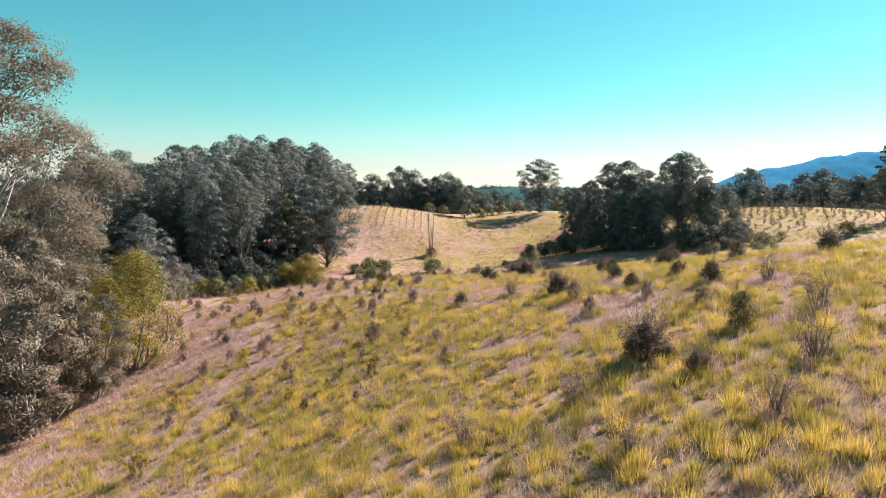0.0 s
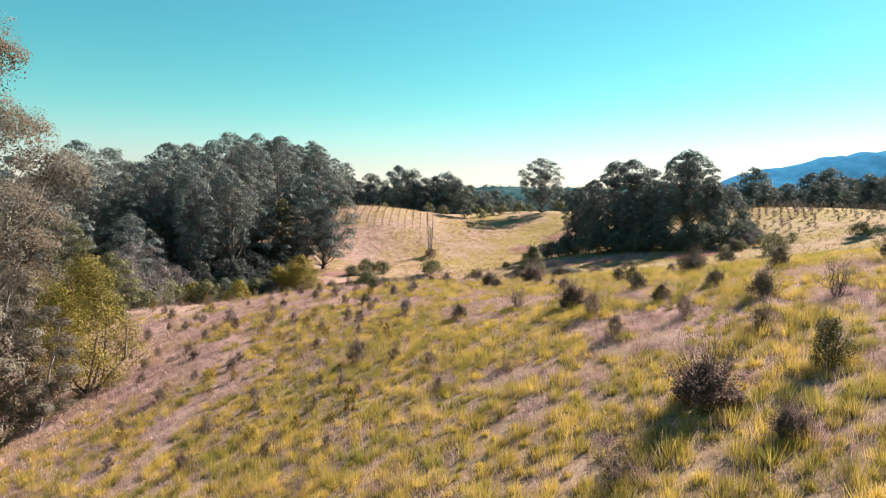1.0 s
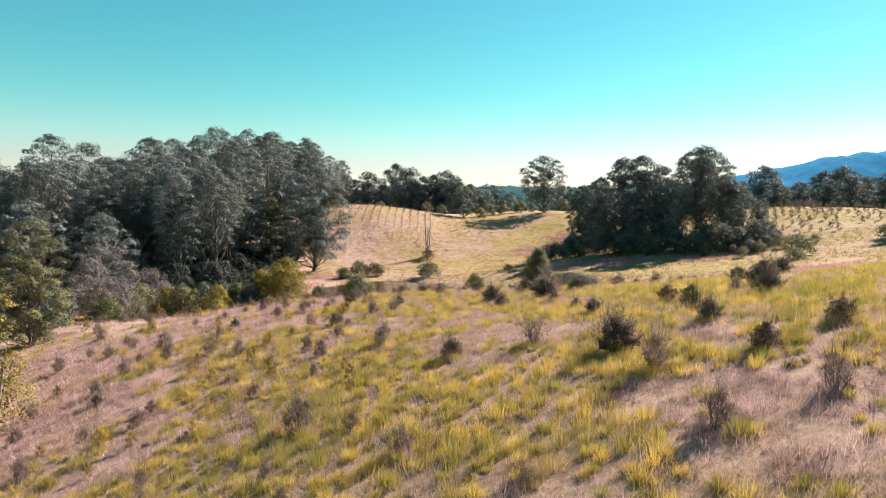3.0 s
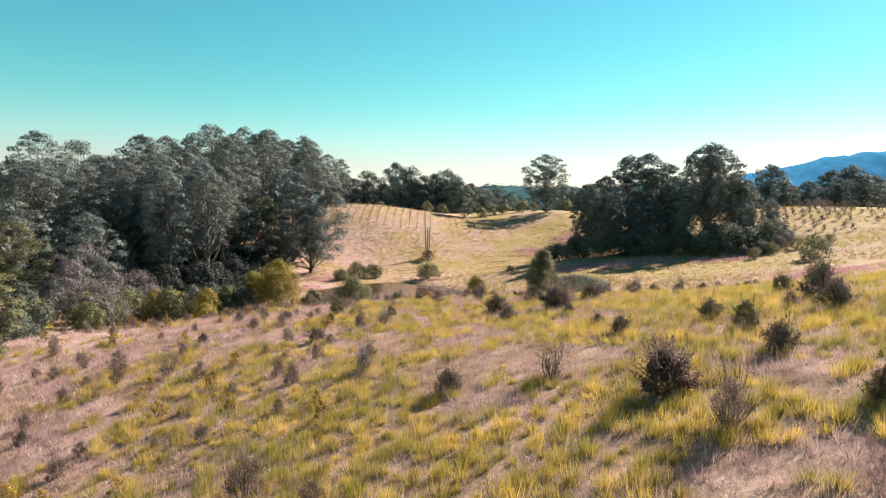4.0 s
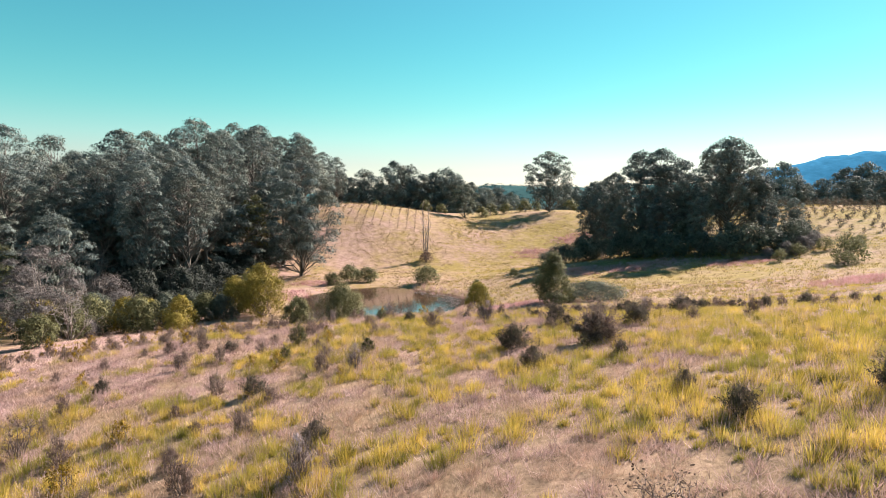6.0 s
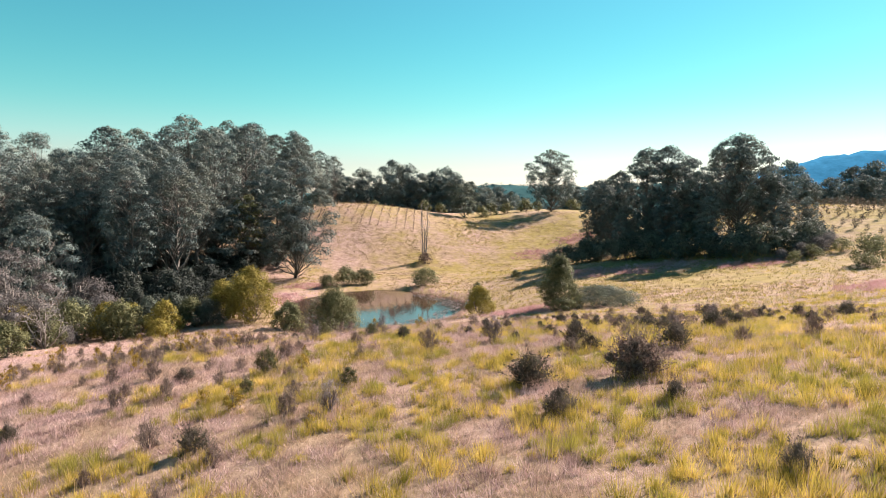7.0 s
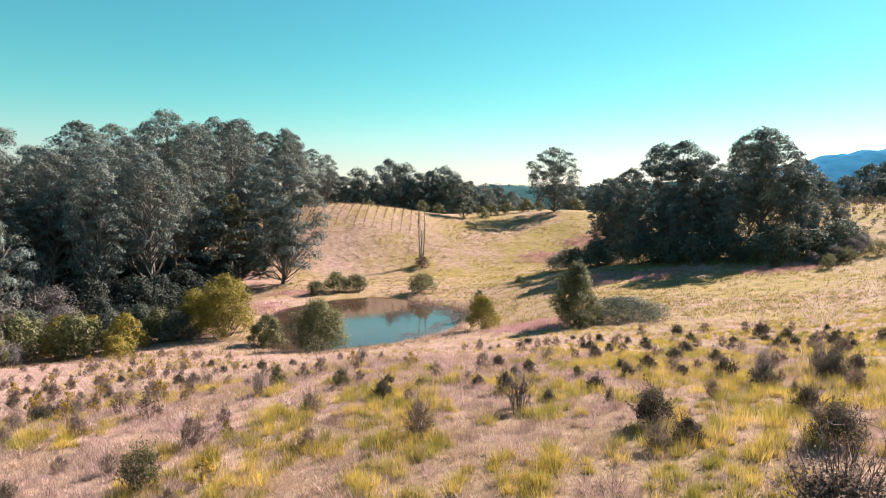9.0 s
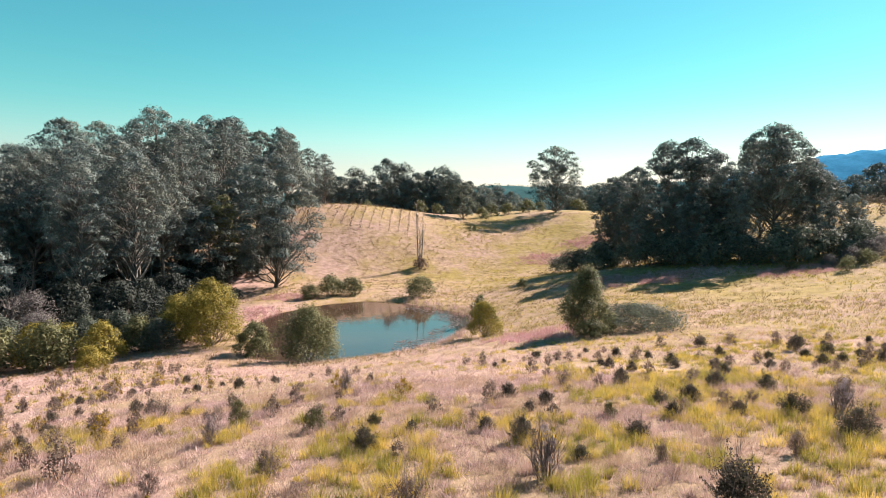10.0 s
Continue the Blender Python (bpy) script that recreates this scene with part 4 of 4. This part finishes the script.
more = strewn(190, (-34, 34, 64, 100), 27, lambda x, y: vnoise(x, y, 8.0, 3) > 0.36 and x > -20 - (y - 46) * 0.35, (0.4, 0.9))
west = strewn(150, (-30, -2, 24, 80), 32, lambda x, y: x > -16 - (y - 34) * 0.4, (0.45, 0.9))
brow = strewn(60, (-46, -20, 66, 112), 33, lambda x, y: x > -28 - (y - 66) * 0.4, (0.6, 1.2))
brown_all = BROWN + more[:110] + west[:110] + brow[:35]
scatter(brown_kinds, [p for p in brown_all if p[1] < 66], 28, 1.0)
scatter(small_kinds, [p for p in brown_all if p[1] >= 66], 37, 1.0)
scatter([copy_thing(k, Matrix()) for k in dark_kinds], more[110:], 29, 1.0)
gold_kinds = [bush("golden_bush", 171 + i, 1.1, 0.85, 600, 0.05, M_YELLOWBUSH, "small golden-yellow bush in dry grass", "bush", lumps=7, stems=8, group="golden bushes of the field", knob=0.8, sprigs=16) for i in range(2)]
scatter(gold_kinds, GOLD + west[110:] + brow[35:], 30, 1.0)
twig_kinds = [bare_shrub("twiggy_shrub", 181 + i, 1.0, 0.9, 12, M_TWIG, "leafless purplish-grey twiggy shrub", "shrub", leaves=M_BROWNBUSH, leaf=0.03, thick=1.5) for i in range(3)]
scatter(twig_kinds, TWIG, 31, 1.0)


# ---- grass ----
def blades(P, tall, wide, lean, rng, two=True, away=None):
    """Tapered bending blades rooted at P: a quad and a tip, or a single spike; away: the way each leans."""
    n = len(P)
    a = rng.uniform(0, 2 * np.pi, n) if away is None else away + rng.normal(size=n) * 0.8
    d = np.stack([np.cos(a), np.sin(a), np.zeros(n)], 1)
    b = rng.uniform(0, 2 * np.pi, n)
    s = np.stack([np.cos(b), np.sin(b), np.zeros(n)], 1) * (wide * 0.5)[:, None]
    up = np.array([0, 0, 1.0])
    out = (lean * tall)[:, None] * d
    tip = P + out + up * (tall * (1 - 0.35 * lean))[:, None]
    if not two:
        return np.stack([P - s, P + s, tip], 1).reshape(-1, 3), np.arange(3 * n).reshape(n, 3)
    mid = P + out * 0.3 + up * (tall * 0.55)[:, None]
    V = np.stack([P - s, P + s, mid - s * 0.75, mid + s * 0.75, tip], 1).reshape(-1, 3)
    o = (np.arange(n) * 5)[:, None]
    F = np.concatenate([o + np.array([[0, 1, 3]]), o + np.array([[0, 3, 2]]), o + np.array([[2, 3, 4]])], 0)
    return V, F


def lushness(x, y):
    """How green the sward is: greener up the slope to the east, drier towards the pond."""
    n = 0.5 + 1.5 * (0.3 * vnoise(x, y, 6.0, 5) + 0.4 * vnoise(x, y, 2.2, 6) + 0.3 * vnoise(x, y, 1.0, 7) - 0.5)
    rim = np.interp(y, (0, 20, 40, 60, 100), (-30, -30, -14, 2, 3))
    return n + np.clip(0.02 * (x - rim), -0.1, 0.165) - 0.0045 * np.clip(y - 52, 0, 45) - 0.47


TRACK = [(-11.8, 22.0), (-11.2, 26.5), (-11.7, 32.2), (-11.4, 36.5), (-12.6, 42.0), (-11.4, 48.1), (-8.5, 55.0), (-7.2, 62.0), (-4.9, 68.4), (-4.2, 76.0)]


def off_track(x, y):
    """Metres from the trodden animal track down the slope, with a ragged edge."""
    mid = np.interp(y, [q for p, q in TRACK], [p for p, q in TRACK])
    d = np.abs(x - mid) + 0.5 * (vnoise(x, y, 1.1, 17) - 0.5)
    return np.where((y > 22) & (y < 76), d, 9.0)


def keep_off(x, y):
    return (pond_distance(x, y) > 1.03)


def turf(name, n, area, accept, per, tall, wide, spread, lean, material, label, seed, two=True, cell=0.0, sizes=(0.6, 1.3), spots=None):
    """Grass in tufts: n of them strewn at random, or one in each cell of a loose grid, or one at each of the spots."""
    rng = np.random.RandomState(seed)
    if cell:
        gx, gy = np.meshgrid(np.arange(area[0], area[1], cell), np.arange(area[2], area[3], cell))
        x, y = gx.ravel() + rng.uniform(-0.46, 0.46, gx.size) * cell, gy.ravel() + rng.uniform(-0.46, 0.46, gx.size) * cell
    elif spots is not None:
        x, y = spots
    else:
        x, y = rng.uniform(area[0], area[1], n), rng.uniform(area[2], area[3], n)
    ok = accept(x, y, rng) & keep_off(x, y)
    x, y = x[ok], y[ok]
    size = rng.uniform(*sizes, len(x))
    X, Y, S = np.repeat(x, per), np.repeat(y, per), np.repeat(size, per)
    r = np.abs(rng.normal(size=len(X))) * spread * S
    a = rng.uniform(0, 2 * np.pi, len(X))
    X, Y = X + r * np.cos(a), Y + r * np.sin(a)
    P = np.stack([X, Y, height(X, Y) - 0.02], 1)
    T = tall * S * rng.uniform(0.55, 1.2, len(X)) * np.clip(1.12 - 0.25 * r / (spread * S), 0.4, 1.1)
    V, F = blades(P, T, wide * rng.uniform(0.7, 1.3, len(X)), lean * rng.uniform(0.2, 1.5, len(X)), rng, two, a)
    return tagged(part_np(name, V, F, material), label, "grass", kind="stuff")


def field(x, y):
    """The open slope, up to the line of trees on its low side."""
    return x > np.interp(y, (0, 30, 45, 75, 100, 125), (-34, -32, -31, -40, -48, -44))


NEAR = (-21, 21, 4, 84)


def inside(x, y, r):
    """Within the stretch that is passed closely, with a ragged rim."""
    w = r.uniform(-3.5, 0, len(x))
    return (x > NEAR[0] - w) & (x < NEAR[1] + w) & (y > NEAR[2]) & (y < NEAR[3] + w)


turf("lush_grass", 0, NEAR, lambda x, y, r: field(x, y) & inside(x, y, r) & (lushness(x, y) > r.uniform(-0.09, 0.09, len(x))) & (off_track(x, y) > 0.5), 150, 0.35, 0.0135, 0.16, 0.4, M_LUSH, "lush yellow-green tussock grass", 201, False, 0.56, (0.5, 1.6))
turf("dry_grass", 20000, NEAR, lambda x, y, r: field(x, y) & inside(x, y, r) & (lushness(x, y) < r.uniform(-0.10, 0.2, len(x))) & (off_track(x, y) > 0.35), 36, 0.34, 0.0125, 0.15, 0.7, M_DRY, "dry straw-coloured tussock grass", 202, False)
turf("dry_grass", 21500, NEAR, lambda x, y, r: field(x, y) & inside(x, y, r) & (vnoise(x, y, 1.3, 12) > 0.08), 22, 0.27, 0.014, 0.24, 0.95, M_DRY, "short flattened dry grass", 208, False)
turf("dry_grass", 9000, (-36, -13, 4, 56), lambda x, y, r: field(x, y) & (x < -14 - 3 * r.rand(len(x))), 18, 0.36, 0.02, 0.2, 0.7, M_DRY, "dry straw-coloured grass below the trees", 209, False)
turf("seed_stalks", 11000, NEAR, lambda x, y, r: field(x, y) & inside(x, y, r) & (vnoise(x, y, 2.5, 14) > 0.4), 7, 0.62, 0.009, 0.22, 0.4, M_DRY, "thin pale seed stalks among the grass", 210, False)
rng = np.random.RandomState(215)
FOOT = np.repeat(np.array([b for b in KNOWN if b[1] < 84]), 9, 0)
a, r = rng.uniform(0, 6.283, len(FOOT)), FOOT[:, 2] * rng.uniform(0.32, 0.7, len(FOOT))
FOOT = FOOT[:, :2] + np.stack([r * np.cos(a), r * np.sin(a)], 1)
turf("lush_grass", 0, NEAR, lambda x, y, r: lushness(x, y) > -0.12, 70, 0.4, 0.0135, 0.13, 0.4, M_LUSH, "yellow-green grass round the bushes' feet", 216, False, spots=FOOT[::2].T)
turf("dry_grass", 0, NEAR, lambda x, y, r: x > -99, 60, 0.42, 0.0125, 0.13, 0.5, M_DRY, "dry straw-coloured grass round the bushes' feet", 217, False, spots=FOOT[1::2].T)
OUTER = (-46, 62, 2, 106)
turf("lush_grass", 10500, OUTER, lambda x, y, r: field(x, y) & ~inside(x, y, r) & (lushness(x, y) > r.uniform(-0.1, 0.1, len(x))), 40, 0.36, 0.027, 0.22, 0.45, M_LUSH, "lush yellow-green tussock grass", 203, False)
turf("dry_grass", 26000, (-46, 62, 2, 124), lambda x, y, r: field(x, y) & ~inside(x, y, r) & (lushness(x, y) < r.uniform(-0.05, 0.3, len(x))), 13, 0.42, 0.028, 0.2, 0.8, M_DRY, "dry straw-coloured grass", 204, False)
turf("lush_grass", 6500, (17, 48, 10, 106), lambda x, y, r: ~inside(x, y, r) & (lushness(x, y) > r.uniform(-0.1, 0.12, len(x))) & (x < 48 - 8 * r.rand(len(x))), 40, 0.36, 0.024, 0.2, 0.5, M_LUSH, "lush yellow-green tussock grass up the slope", 213, False)
turf("dry_grass", 5000, (17, 48, 10, 106), lambda x, y, r: ~inside(x, y, r), 16, 0.22, 0.03, 0.24, 1.1, M_DRY, "short flattened dry grass up the slope", 214, False)
turf("pasture_grass", 22000, (-60, 110, 112, 265), lambda x, y, r: vnoise(x, y, 12.0, 8) > r.uniform(0.1, 0.7, len(x)), 9, 0.5, 0.07, 0.4, 0.6, M_PASTURE, "short dry pasture grass", 205, False)
ROSY = [(42, 156, 15, 6), (30, 158, 7, 8), (55, 106, 9, 6), (11, 114, 5, 8), (-28, 170, 8, 4), (-30, 152, 4, 8), (48, 228, 14, 7), (30, 216, 9, 6), (60, 148, 8, 4)]


def rosy(x, y, r):
    """Patches where the rosy seeding grass grows."""
    d = np.min([np.hypot((x - a) / c, (y - b) / e) for a, b, c, e in ROSY], axis=0)
    return d + 0.5 * vnoise(x, y, 4.0, 9) < r.uniform(0.7, 1.25, len(x))


turf("rosy_grass", 60000, (-40, 80, 98, 240), rosy, 18, 0.6, 0.05, 0.3, 0.5, M_PINK, "rosy seeding grass", 206, False)
turf("green_pasture", 22000, (-34, 105, 98, 250), lambda x, y, r: (vnoise(x, y, 16.0, 21) + 0.3 * vnoise(x, y, 5.0, 22) + 0.12 * ((x > 22) & (y < 150)) > r.uniform(0.62, 0.95, len(x))), 9, 0.4, 0.07, 0.5, 0.6, M_LUSH, "greener patches of the pasture", 212, False)
turf("reed_bed", 1300, (-6, 8, 122, 170), lambda x, y, r: (pond_distance(x, y) < 1.25), 10, 0.8, 0.05, 0.25, 0.3, M_DRY, "pale reeds along the pond's edge", 207, False)
rng = np.random.RandomState(211)
x, y = rng.uniform(-8, 6, 4000), rng.uniform(122, 168, 4000)
d = pond_distance(x, y)
ok = (d < 0.97) & (d + 0.24 * vnoise(x, y, 3.0, 15) > 0.88) & (x > -5)
x, y = x[ok], y[ok]
size, turn = rng.uniform(0.07, 0.22, len(x)), rng.uniform(0, 6.28, len(x))
a = turn[:, None] + np.arange(6)[None, :] * (2 * np.pi / 6)
rad = size[:, None] * rng.uniform(0.7, 1.1, (len(x), 6))
V = np.stack([x[:, None] + rad * np.cos(a), y[:, None] + rad * np.sin(a), np.broadcast_to((WATER + 0.02 + 0.02 * rng.rand(len(x)))[:, None], a.shape)], 2).reshape(-1, 3)
tagged(part_np("water_weed", V, np.arange(len(V)).reshape(-1, 6), M_SCRUB), "pale floating weed on the pond", "water weed", kind="stuff")
